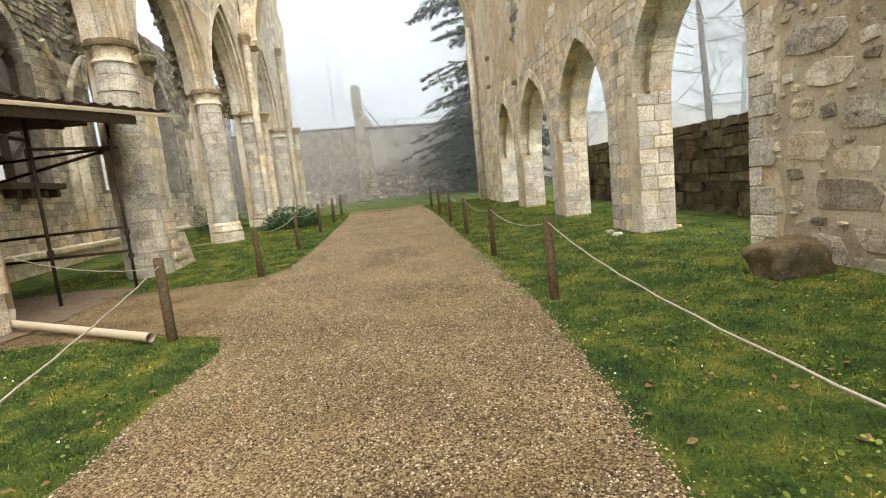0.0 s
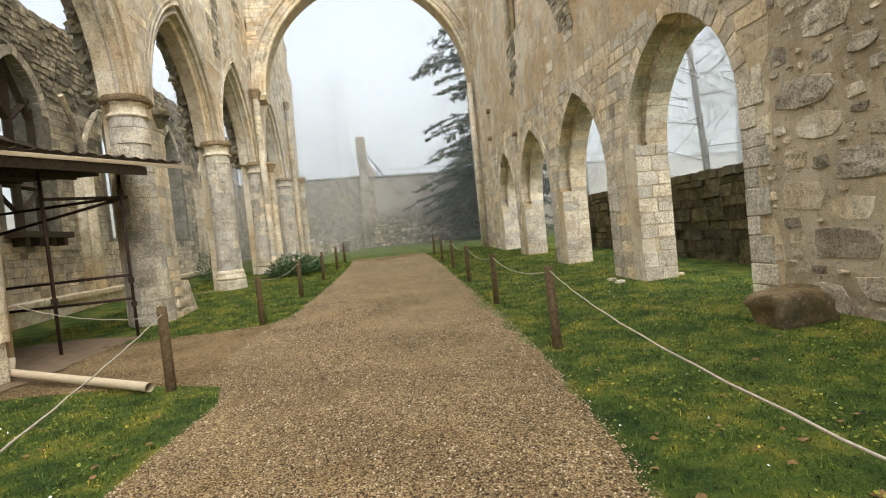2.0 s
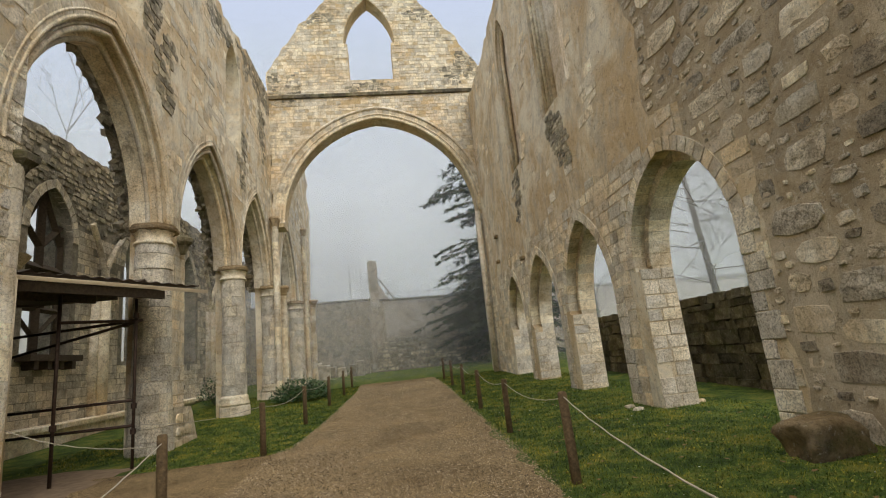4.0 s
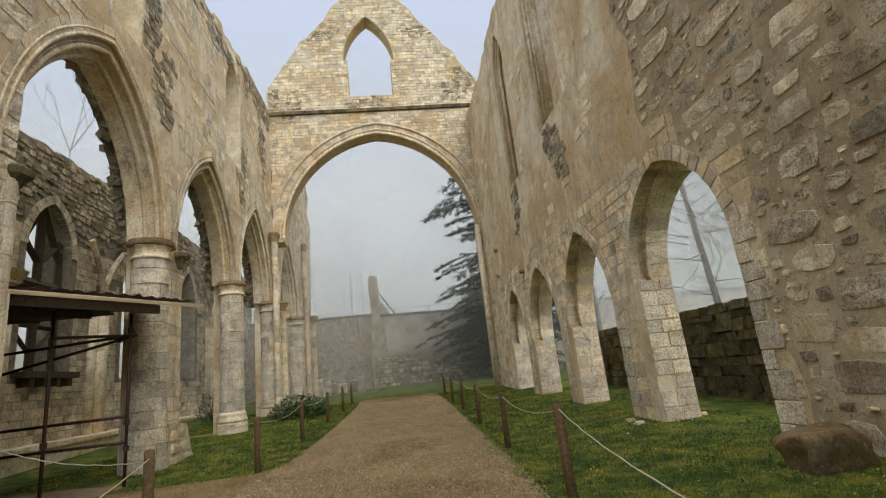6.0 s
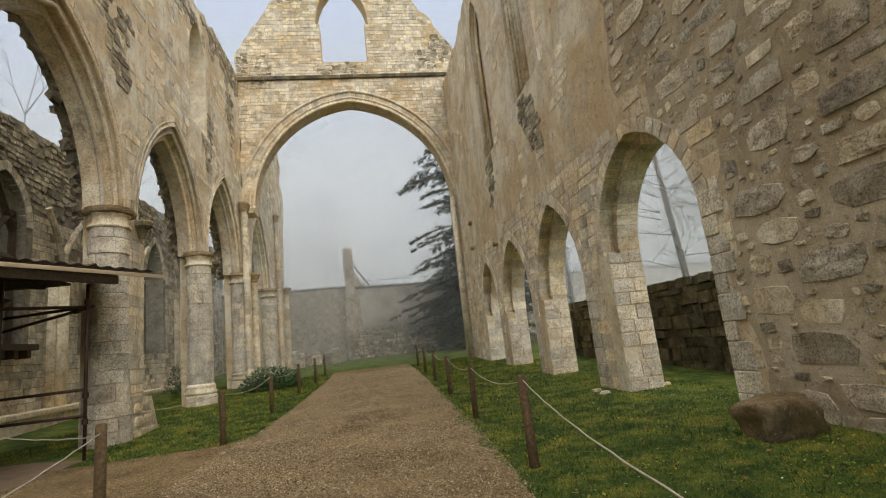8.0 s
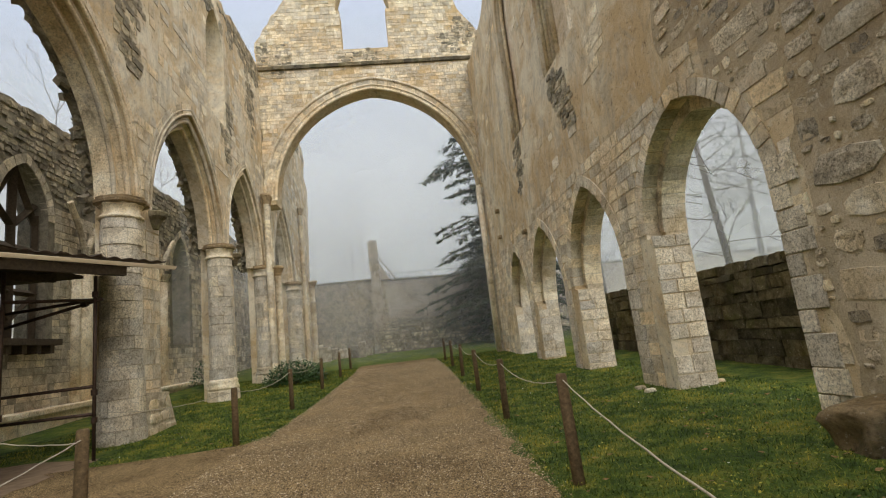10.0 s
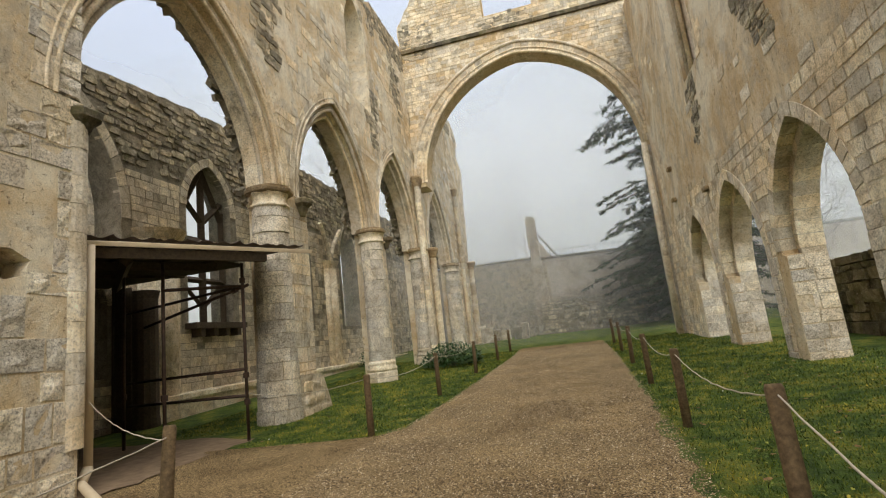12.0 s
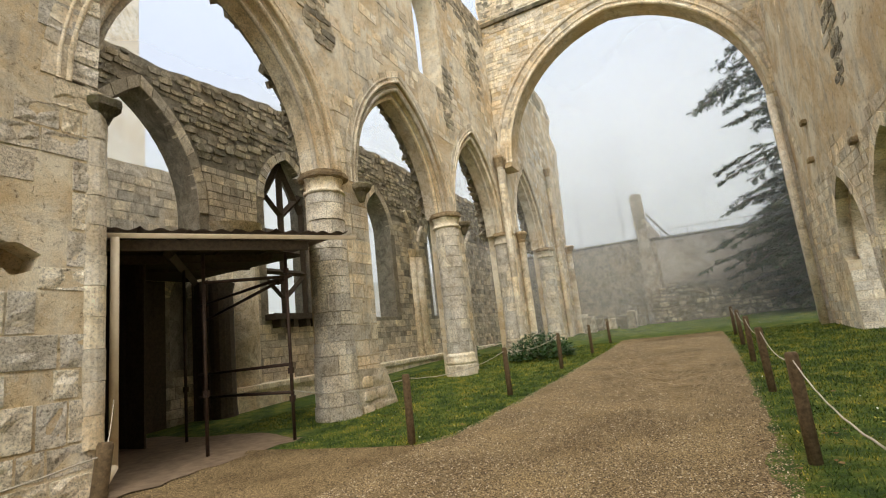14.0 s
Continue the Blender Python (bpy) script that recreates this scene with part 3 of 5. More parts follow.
for a, b, s, t, f in RIGHT_NICHES:
    for by, d, r in ((-0.62, 0.27, 0.09), (-0.42, 0.25, 0.08), (-0.24, 0.2, 0.07), (-0.09, 0.13, 0.06), (0.06, 0.04, 0.05)):
        if by < -0.3 and b - a < 2:
            continue
        bm = bmesh.new()
        line = grown(a, b, s, t, by)
        roll(bm, [(line[0], f)] + arch_points(*line, n=10) + [(line[1], f)], right_put, d, r)
        part("jamb_shaft", bm, ASHLAR, wall_right, smooth=True)

gable_out = [(-6.0, 8.6), (-5.45, 8.6)] + arch_points(-5.45, 4.45, 8.8, 14.3, n=16) + [(4.45, 8.6), (5.2, 8.6)] + ragged([(5.2, 8.6), (5.3, 17.3), (4.27, 19.0), (2.27, 21.7), (0.0, 24.6), (-0.8, 24.6), (-2.5, 22.2), (-4.5, 19.7), (-6.1, 17.2), (-6.0, 8.6)], 0.1, 0.4, 8)[1:-1]
gable_hole = [(-1.75, 16.55), (-1.75, 18.8)] + arch_points(-1.95, 0.85, 18.8, 21.65) + [(0.65, 18.8), (0.65, 16.55)]
bm = bmesh.new()
slab(bm, gable_out, [gable_hole], gable_put, 0.0, 1.0)
wall_gable = tagged(finish("wall_gable", bm, MORTAR), "crossing gable with a great pointed arch and lancet opening", "wall", kind="structure")
great = (-5.45, 4.45, 8.8, 14.3)
for by, d, r in ((0.02, 0.02, 0.07), (0.2, -0.02, 0.045), (0.55, -0.03, 0.08)):
    bm = bmesh.new()
    roll(bm, arch_points(*grown(*great, by), n=18), gable_put, d, r)
    part("roll_moulding", bm, ASHLAR, wall_gable, smooth=True)
voussoirs(wall_gable, grown(*great, 0.06), 0.44, gable_put, -0.012, 0.1, ASHLAR, 54)
bm = bmesh.new()
for a, b in zip(range(-606, 505, 37), range(-569, 542, 37)):
    box(bm, (a / 100, GY - 0.14 + random.uniform(0, 0.03), 15.58), (min(5.1, b / 100) - 0.008, GY + 0.01, 15.76))
part("string_course", bm, DARKSTONE, wall_gable, "dark weathered projecting string course")

# solid masonry under the great arch's right foot, with its shaft
bm = bmesh.new()
box(bm, (4.38, GY + 0.02, -0.2), (RX - 0.003, GY + 0.98, 8.75))
wall_respond = tagged(finish("wall_respond", bm, ASHLAR), "wall stub under the foot of the great arch", "wall", kind="structure")
bm = bmesh.new()
tube(bm, (4.36, GY - 0.03, 0.3), (4.36, GY - 0.03, 8.7), 0.12, n=12)
part("shaft", bm, ASHLAR, wall_respond, smooth=True)

aisle_top = ragged([(40, 9.8), (22, 10.0), (17, 9.9), (13, 9.5), (10.5, 9.6), (-2, 9.3)], 0.07, 0.3, 11)
AISLE_ARCHES = [(10.55, 13.85, 5.6, 8.7, 4.3), (12.95, 13.45, 3.2, 3.7, 1.4), (16.2, 18.3, 6.5, 8.1, 2.6), (21.6, 23.6, 6.3, 8.1, 2.6), (27, 29, 6.3, 8.1, 2.6)]
AX = -11.0
aisle_out = [(-2, -0.3), (40, -0.3)] + aisle_top
aisle_holes = [arch_points(a, b, s, t, base=f) for a, b, s, t, f in AISLE_ARCHES]


def aisle_put(u, v, d):
    return (AX - d, u, v)


bm = bmesh.new()
slab(bm, aisle_out, aisle_holes, aisle_put, 0.0, 0.9)
wall_outer = tagged(finish("wall_outer", bm, FARSTONE), "broken aisle wall with bare rubble crest and window openings", "wall", kind="structure")
for a, b, s, t, f in AISLE_ARCHES:
    voussoirs(wall_outer, (a, b, s, t), 0.28, aisle_put, -0.03, 0.2, RUBBLE, 18)

# a wall across the aisle's end, behind the near arch, and the pale building beyond it
bm = bmesh.new()
slab(bm, [(-2, -0.3), (14.4, -0.3), (14.4, 5.3), (16.3, 5.3)] + ragged([(16.3, 8.1), (14, 8.1), (9, 8.1), (-2, 8.1)], 0.05, 0.5, 21), [], lambda u, v, d: (-14.6 - d, u, v), 0.0, 0.6)
wall_court = tagged(finish("wall_court", bm, ASHLAR), "lower ashlar wall standing behind the aisle", "wall", kind="structure")
bm = bmesh.new()
box(bm, (-30, 16.4, -0.2), (-24.5, 20.5, 26))
tower = tagged(finish("tower", bm, ASHLAR), "pale square stone tower beyond the ruin", "tower")
bm = bmesh.new()
box(bm, (-25.2, 20.503, -0.1), (-24.6, 20.9, 15.5))
part("buttress", bm, ASHLAR, tower)

bm = bmesh.new()
slab(bm, [(-30, -0.2), (32, -0.2), (32, 5.5), (-1.4, 6.15), (-1.4, 6.3), (-30, 6.5)], [], lambda u, v, d: (u, 39.6 + d, v), 0.0, 0.8)
wall_far = tagged(finish("wall_far", bm, FARSTONE), "long grey enclosure wall fading in the mist", "wall", kind="structure")
bm = bmesh.new()
slab(bm, [(-30, 6.5), (-1.4, 6.3), (-1.4, 6.45), (-30, 6.68)], [], lambda u, v, d: (u, 39.5 + d, v), 0.0, 1.0)
slab(bm, [(-1.4, 6.15), (32, 5.5), (32, 5.68), (-1.4, 6.33)], [], lambda u, v, d: (u, 39.5 + d, v), 0.0, 1.0)
part("coping", bm, DARKSTONE, wall_far, "dark coping stones")
bm = bmesh.new()
slab(bm, ragged([(-0.9, 3.3), (6, 3.1), (14, 3.2), (32, 3.2)], 0.12, 0.5, 9) + [(32, 5.46), (-1.0, 6.1)], [], lambda u, v, d: (u, 39.6 + d, v), -0.06, 0.0)
part("render_coat", bm, FARPLASTER, wall_far, "buff rendered upper stretch of the wall")

# the stump of a ruined wall in front of it
ruin_out = [(-1.7, 0.2), (12, 0.2)] + ragged([(12, 2.5), (7, 2.75), (3.5, 2.7), (0.5, 2.95), (-1.7, 3.0)], 0.1, 0.35, 31)


def ruin_put(u, v, d):
    return (u, 38.0 + d, v)


bm = bmesh.new()
slab(bm, ruin_out, [], ruin_put, 0.0, 0.5)
wall_ruin = tagged(finish("wall_ruin", bm, FARSTONE), "low ruined rubble wall before the enclosure wall", "wall", kind="structure")

# ---- fence ----
def post(x, y, lean=(0, 0)):
    z = height(x, y)
    root = new("fence_post")
    root.matrix_world = pose(x, y, z, lean[0], lean[1], 0)
    bm = bmesh.new()
    lathe(bm, 0, 0, [(0.058, -0.3), (0.057, 0.5), (0.055, 0.96), (0.045, 0.985)], 12, 0.04, x + y)
    ob = finish("post", bm, WOOD, True)
    ob.parent = root
    return tagged(root, "round brown wooden fence post set in grass", "fence post", "rope fence posts")


POSTS_R = [(1.28, 6.63), (1.45, 10.56), (1.55, 14.2), (1.62, 17.8), (1.7, 21.5), (1.75, 25.2)]
POSTS_L = [(-3.24, 7.05), (-3.22, 11.33), (-3.05, 15.1), (-2.9, 19.0), (-2.75, 22.8), (-2.7, 26.5)]
LEANS = [(-13, 3), (0, 0), (1.5, -1), (0, 1), (-1, 0), (0, 0), (-9, -4), (0, 0), (1, 0), (-1, 1), (0, 0), (0, 0)]
for (x, y), lean in zip(POSTS_R + POSTS_L, LEANS):
    post(x, y, lean)
for x, y in ((0.62, 1.5), (-2.0, 1.7)):
    post(x, y)


def rope(a, b, sag, name="rope"):
    """A slack twisted rope between two points."""
    a, b = Vector(a), Vector(b)
    curve = bpy.data.curves.new(name, "CURVE")
    curve.dimensions, curve.bevel_depth, curve.bevel_resolution, curve.resolution_u = "3D", 0.006, 1, 6
    line = curve.splines.new("POLY")
    n = 24
    line.points.add(n)
    for k in range(n + 1):
        f = k / n
        p = a.lerp(b, f)
        line.points[k].co = (p.x, p.y, p.z - 4 * sag * f * (1 - f) + 0.004 * math.sin(k * 2.1), 1)
    curve.materials.append(ROPE)
    return tagged(new(name, curve), "pale slack rope strung between wooden posts", "rope", "fence ropes")


def top_of(p, drop=0.06):
    return (p[0], p[1], height(*p) + 0.98 - drop)


for line in (POSTS_R, POSTS_L):
    for k, (p, q) in enumerate(zip(line, line[1:])):
        if line is POSTS_L and k == 0:
            continue
        rope((1.33, 6.83, 0.9) if line is POSTS_R and k == 0 else top_of(p), top_of(q), 0.14)
rope((1.33, 6.83, 0.91), top_of((0.62, 1.5), 0.2), 0.13)
rope((-3.3, 7.19, 0.88), top_of((-2.0, 1.7), 0.25), 0.05)
rope((-3.3, 7.18, 0.85), (-6.2, 8.9, 1.15), 0.12)
rope((-5.74, 11.6, 0.86), top_of(POSTS_L[1]), 0.12)


# ---- arcade piers ----
def drum_column(x, y, r, foot, top, label, flare=0.0):
    root = new("column")
    root.matrix_world = pose(x, y, foot)
    rng = random.Random(int(y * 10))
    z = 0.0
    while z < top - foot - 0.05:
        h = min(rng.uniform(0.27, 0.40), top - foot - z)
        rr = r * (1 + flare * max(0, 1 - z / 1.6)) + rng.uniform(-0.008, 0.008)
        blocks = 5
        turn = rng.uniform(0, 1)
        for k in range(blocks):
            bm = bmesh.new()
            a0, a1 = 2 * math.pi * (k + turn) / blocks + 0.010, 2 * math.pi * (k + 1 + turn) / blocks - 0.010
            out = rr + rng.uniform(-0.012, 0.012)
            ang = [a0 + (a1 - a0) * j / 4 for j in range(5)]
            lo = [bm.verts.new((out * math.cos(a), out * math.sin(a), z + 0.007)) for a in ang]
            hi = [bm.verts.new((out * math.cos(a), out * math.sin(a), z + h - 0.007)) for a in ang]
            ilo = [bm.verts.new(((rr - 0.08) * math.cos(a), (rr - 0.08) * math.sin(a), z)) for a in ang]
            ihi = [bm.verts.new(((rr - 0.08) * math.cos(a), (rr - 0.08) * math.sin(a), z + h)) for a in ang]
            for j in range(4):
                bm.faces.new((lo[j], lo[j + 1], hi[j + 1], hi[j]))
                bm.faces.new((ilo[j], ilo[j + 1], lo[j + 1], lo[j]))
                bm.faces.new((hi[j], hi[j + 1], ihi[j + 1], ihi[j]))
            bm.faces.new((ilo[0], lo[0], hi[0], ihi[0]))
            bm.faces.new((lo[4], ilo[4], ihi[4], hi[4]))
            me = bpy.data.meshes.new("block")
            bm.to_mesh(me)
            bm.free()
            me.materials.append(WEATHERED)
            ob = new("block", me)
            ob.parent = root
        z += h
    bm = bmesh.new()
    lathe(bm, 0, 0, [((r - 0.04) * (1 + flare), -0.2), ((r - 0.04) * (1 + flare * 0.4), 0.8), (r - 0.04, 1.6), (r - 0.04, top - foot)], 20)
    ob = finish("core", bm, MORTAR, True)
    ob.parent = root
    return tagged(root, label, "column")


def capital(x, y, r, z, h, label, side=8):
    """A worn bell capital with its neck ring and moulded abacus."""
    root = new("capital")
    root.matrix_world = pose(x, y, z)
    bm = bmesh.new()
    lathe(bm, 0, 0, [(r + 0.02, -0.05), (r + 0.06, -0.02), (r + 0.05, 0.02), (r * 0.98, 0.05), (r * 0.99, h * 0.35), (r * 1.04, h * 0.55), (r * 1.14, h * 0.64)], 24, 0.16, x + y)
    ob = finish("bell", bm, ASHLAR, True)
    ob.parent = root
    bm = bmesh.new()
    lathe(bm, 0, 0, [(r * 1.12, h * 0.62), (r * 1.27, h * 0.70), (r * 1.30, h * 0.84), (r * 1.18, h * 0.89), (r * 1.2, h)], side * 3, 0.14, y)
    ob = finish("abacus", bm, BROWNSTONE)
    ob.parent = root
    return tagged(root, label, "capital")


def plinth(x, y, r, z0, z1, label):
    root = new("plinth")
    root.matrix_world = pose(x, y, z0)
    h = z1 - z0
    bm = bmesh.new()
    lathe(bm, 0, 0, [(r * 1.36, -0.2), (r * 1.34, h * 0.42), (r * 1.24, h * 0.50)], 8, 0.02, y)
    ob = finish("base_block", bm, ASHLAR)
    ob.parent = root
    bm = bmesh.new()
    lathe(bm, 0, 0, [(r * 1.24, h * 0.5), (r * 1.27, h * 0.6), (r * 1.16, h * 0.7), (r * 1.14, h * 0.82), (r * 1.18, h * 0.9), (r * 1.02, h)], 24, 0.03, y)
    ob = finish("torus_moulding", bm, ASHLAR, True)
    ob.parent = root
    return tagged(root, label, "plinth")


COLUMNS = [(-6.22, 13.42, 0.41, 0.0, 4.9), (-6.14, 19.38, 0.39, 0.95, 5.0), (-6.12, 24.85, 0.40, 1.1, 5.1), (-6.12, 31.3, 0.40, 1.2, 5.15)]
for k, (x, y, r, foot, top) in enumerate(COLUMNS):
    drum_column(x, y, r, foot, top, "round pier of pale stone blocks, chipped and stained", 0.2 if k == 0 else 0.05)
    capital(x, y, r, top, 0.45, "worn round capital carved in pale stone")
    if k:
        plinth(x, y, r, height(x, y), foot, "moulded octagonal plinth of pale stone on grass")


def corbel(x, y, z, label):
    """A broken bracket jutting from the pier."""
    bm = bmesh.new()
    lathe(bm, x, y, [(0.07, z - 0.42), (0.12, z - 0.3), (0.16, z - 0.2), (0.25, z - 0.12), (0.27, z - 0.02), (0.22, z + 0.02)], 12, 0.25, y)
    return tagged(finish("corbel", bm, DARKSTONE), label, "corbel")


corbel(-6.1, 8.62, 5.2, "small dark capital under the arch's foot")
shaft_at = new("wall_shaft")
shaft_at.matrix_world = pose(-6.13, 8.56, 0.6)
for k in range(11):
    bm = bmesh.new()
    tube(bm, (0, 0, 0.4 * k + 0.004), (0, 0, 0.4 * k + 0.396), 0.17 + 0.004 * (k % 3), n=14)
    ob = finish("shaft_stone", bm, ASHLAR)
    ob.parent = shaft_at
tagged(shaft_at, "slender stone wall shaft under the arch's foot", "wall shaft")
for x, y, z in ((-5.95, 14.45, 5.3), (-5.95, 20.35, 5.3), (-5.95, 26.9, 5.7)):
    corbel(x, y, z, "dark broken bracket jutting from pale pier")


def shaft(x, y, r, z0, z1, cap):
    root = new("wall_shaft")
    root.matrix_world = pose(x, y, z0)
    z, h = 0.0, z1 - z0
    while z < h - 0.05:
        step = min(0.8, h - z)
        bm = bmesh.new()
        tube(bm, (0, 0, z + 0.004), (0, 0, z + step), r, n=14)
        ob = finish("shaft_stone", bm, ASHLAR)
        ob.parent = root
        z += step
    if cap:
        bm = bmesh.new()
        h = z1 - z0
        lathe(bm, 0, 0, [(r, h - 0.1), (r * 1.2, h), (r * 1.1, h + 0.04), (r * 1.7, h + 0.25), (r * 1.9, h + 0.28), (r * 1.9, h + 0.36), (r * 1.7, h + 0.4)], 12)
        ob = finish("shaft_capital", bm, BROWNSTONE)
        ob.parent = root
    return tagged(root, "slender stone wall shaft with small capital", "wall shaft")


for x, y, r, z0, z1, cap in ((-5.72, 24.45, 0.13, 0.4, 8.45, True), (-5.75, 24.85, 0.12, 0.4, 8.45, True), (-5.85, 26.5, 0.16, 0.5, 5.4, True),
                             (-5.86, 33.5, 0.13, 0.7, 10.3, True), (-5.86, 36.1, 0.2, 0.8, 5.85, True)):
    shaft(x, y, r, z0, z1, cap)


# ---- shelter ----
def shelter():
    """A lean-to roof on scaffold tubes in the first arch."""
    root = new("lean_to_shelter")
    a, b = Vector((-6.55, 8.75, 3.42)), Vector((-4.74, 12.25, 3.50))
    way = (b - a).normalized()
    back = Vector((-way.y, way.x, 0)).normalized()
    bm = bmesh.new()
    n, m = 84, 2
    grid = []
    for i in range(n + 1):
        p = a.lerp(b, i / n) - way * 0.05
        wave = 0.022 * math.sin(i * 2 * math.pi / 6) + (0.03 if i % 14 == 0 else 0)
        grid.append([bm.verts.new(p + back * (4.6 * j / m - 0.08) + Vector((0, 0, 0.06 + wave + 0.35 * j / m))) for j in range(m + 1)])
    for i in range(n):
        for j in range(m):
            bm.faces.new((grid[i][j], grid[i + 1][j], grid[i + 1][j + 1], grid[i][j + 1]))
    bmesh.ops.solidify(bm, geom=bm.faces[:], thickness=0.012)
    part("roof_sheet", bm, SHEET, root, "brown corrugated roofing sheet")
    for off, z, h in ((0.12, -0.06, 0.16), (2.2, 0.12, 0.16), (4.0, 0.26, 0.16)):
        bm = bmesh.new()
        p, q = a + back * off + Vector((0, 0, z - h)), b - way * 0.75 + back * off + Vector((0, 0, z - h))
        for u, v in ((p, q),):
            corners = [u, u + back * 0.09, v + back * 0.09, v]
            lo = [bm.verts.new(c) for c in corners]
            hi = [bm.verts.new(c + Vector((0, 0, h))) for c in corners]
            bm.faces.new(lo[::-1]), bm.faces.new(hi)
            for k in range(4):
                bm.faces.new((lo[k], lo[(k + 1) % 4], hi[(k + 1) % 4], hi[k]))
        part("beam", bm, OLDWOOD, root, "dark timber beam")
    for f in (0.08, 0.3, 0.52, 0.74):
        bm = bmesh.new()
        p = a.lerp(b, f) + Vector((0, 0, -0.02))
        tube(bm, p + back * 0.05, p + back * 4.1 + Vector((0, 0, 0.3)), 0.045, n=6)
        part("rafter", bm, OLDWOOD, root)
    # behind it dark boards, a roof and a screen are added to give aisle shade
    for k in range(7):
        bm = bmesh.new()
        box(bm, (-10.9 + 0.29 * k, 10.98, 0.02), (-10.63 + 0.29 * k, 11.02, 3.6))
        part("shade_board", bm, OLDWOOD, root)
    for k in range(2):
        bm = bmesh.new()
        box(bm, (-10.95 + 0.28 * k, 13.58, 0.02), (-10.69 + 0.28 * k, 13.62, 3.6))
        part("shade_board", bm, OLDWOOD, root)
    # dark lining over the aisle wall, in place of the shade on it
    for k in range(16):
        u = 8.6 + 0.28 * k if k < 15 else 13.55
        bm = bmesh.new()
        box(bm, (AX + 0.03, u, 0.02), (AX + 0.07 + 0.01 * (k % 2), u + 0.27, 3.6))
        part("shade_board", bm, OLDWOOD, root)
    # round pier, its shade put into the dark colour
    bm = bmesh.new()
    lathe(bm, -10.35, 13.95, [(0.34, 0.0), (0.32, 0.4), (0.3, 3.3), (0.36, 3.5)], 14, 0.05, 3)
    part("dark_pier", bm, OLDWOOD, root, "stout round pier, shade put into its dark colour")
    # added roof that keeps sky light off the aisle wall
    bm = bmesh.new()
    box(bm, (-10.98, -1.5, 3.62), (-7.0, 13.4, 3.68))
    part("shade_roof", bm, OLDWOOD, root, "added dark roof that keeps the aisle in shade")
    # added out of view, shuts light out at the aisle's near end
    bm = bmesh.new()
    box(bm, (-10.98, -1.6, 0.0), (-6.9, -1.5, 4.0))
    part("shade_screen", bm, OLDWOOD, root, "added dark screen out of view that blocks light")
    bm = bmesh.new()
    tube(bm, (-6.95, 10.2, 3.35), (-10.9, 13.6, 3.6), 0.1, n=4)
    part("beam", bm, OLDWOOD, root)
    return tagged(root, "lean-to shelter with corrugated roof in the arch", "shelter")


shelter()


def tube_thing(name, a, b, r, material, label, category, group="", couplers=()):
    root = new(name)
    bm = bmesh.new()
    tube(bm, a, b, r, n=10)
    part("tube", bm, material, root, smooth=True)
    a, b = Vector(a), Vector(b)
    for f in couplers:
        bm = bmesh.new()
        p = a.lerp(b, f)
        d = (b - a).normalized()
        tube(bm, p - d * 0.05, p + d * 0.05, r * 1.8, n=8)
        part("coupler", bm, material, root)
    return tagged(root, label, category, group)


for a, b, c in (((-5.72, 11.6, -0.1), (-5.72, 11.6, 3.3), (0.24, 0.38, 0.9)), ((-6.5, 10.5, 0.0), (-6.5, 10.5, 3.3), (0.3,)), ((-8.4, 11.5, 0.0), (-8.4, 11.5, 3.4), (0.3,)),
                ((-5.72, 11.62, 0.82), (-9.6, 12.7, 0.74), ()), ((-5.72, 11.62, 1.3), (-9.6, 12.7, 1.24), ()), ((-5.72, 11.62, 2.86), (-9.6, 12.7, 2.8), ()),
                ((-5.6, 11.6, 2.86), (-8.3, 11.9, 2.35), (0.12,)), ((-5.72, 11.64, 2.86), (-6.5, 10.5, 2.8), ())):
    tube_thing("scaffold_tube", a, b, 0.03, STEEL, "rusty dark steel scaffold tube under the shelter", "scaffold tube", "scaffold tubes", c)


def gutter():
    root = new("gutter")
    a, b = Vector((-6.62, 8.62, 3.38)), Vector((-4.72, 12.28, 3.46))
    bm = bmesh.new()
    way = (b - a).normalized()
    side = Vector((way.y, -way.x, 0))
    ring = []
    for p in (a, b):
        ring.append([bm.verts.new(p + side * (0.17 + 0.065 * math.cos(t)) + Vector((0, 0, 0.065 * math.sin(t)))) for t in [math.pi + math.pi * k / 8 for k in range(9)]])
    for k in range(8):
        bm.faces.new((ring[0][k], ring[0][k + 1], ring[1][k + 1], ring[1][k]))
    bmesh.ops.solidify(bm, geom=bm.faces[:], thickness=0.01)
    part("channel", bm, PLASTIC, root, smooth=True)
    bm = bmesh.new()
    tube(bm, (-6.2, 8.9, 3.32), (-6.2, 8.9, 0.28), 0.055, n=14)
    part("downpipe", bm, PLASTIC, root, smooth=True)
    bm = bmesh.new()
    tube(bm, (-6.2, 8.9, 0.3), (-6.12, 8.74, 0.15), 0.062, n=14)
    tube(bm, (-6.12, 8.74, 0.14), (-3.45, 7.0, 0.08), 0.055, n=14, caps=False)
    part("outlet_pipe", bm, PLASTIC, root, smooth=True)
    return tagged(root, "cream plastic gutter with downpipe and outlet pipe", "gutter")


gutter()


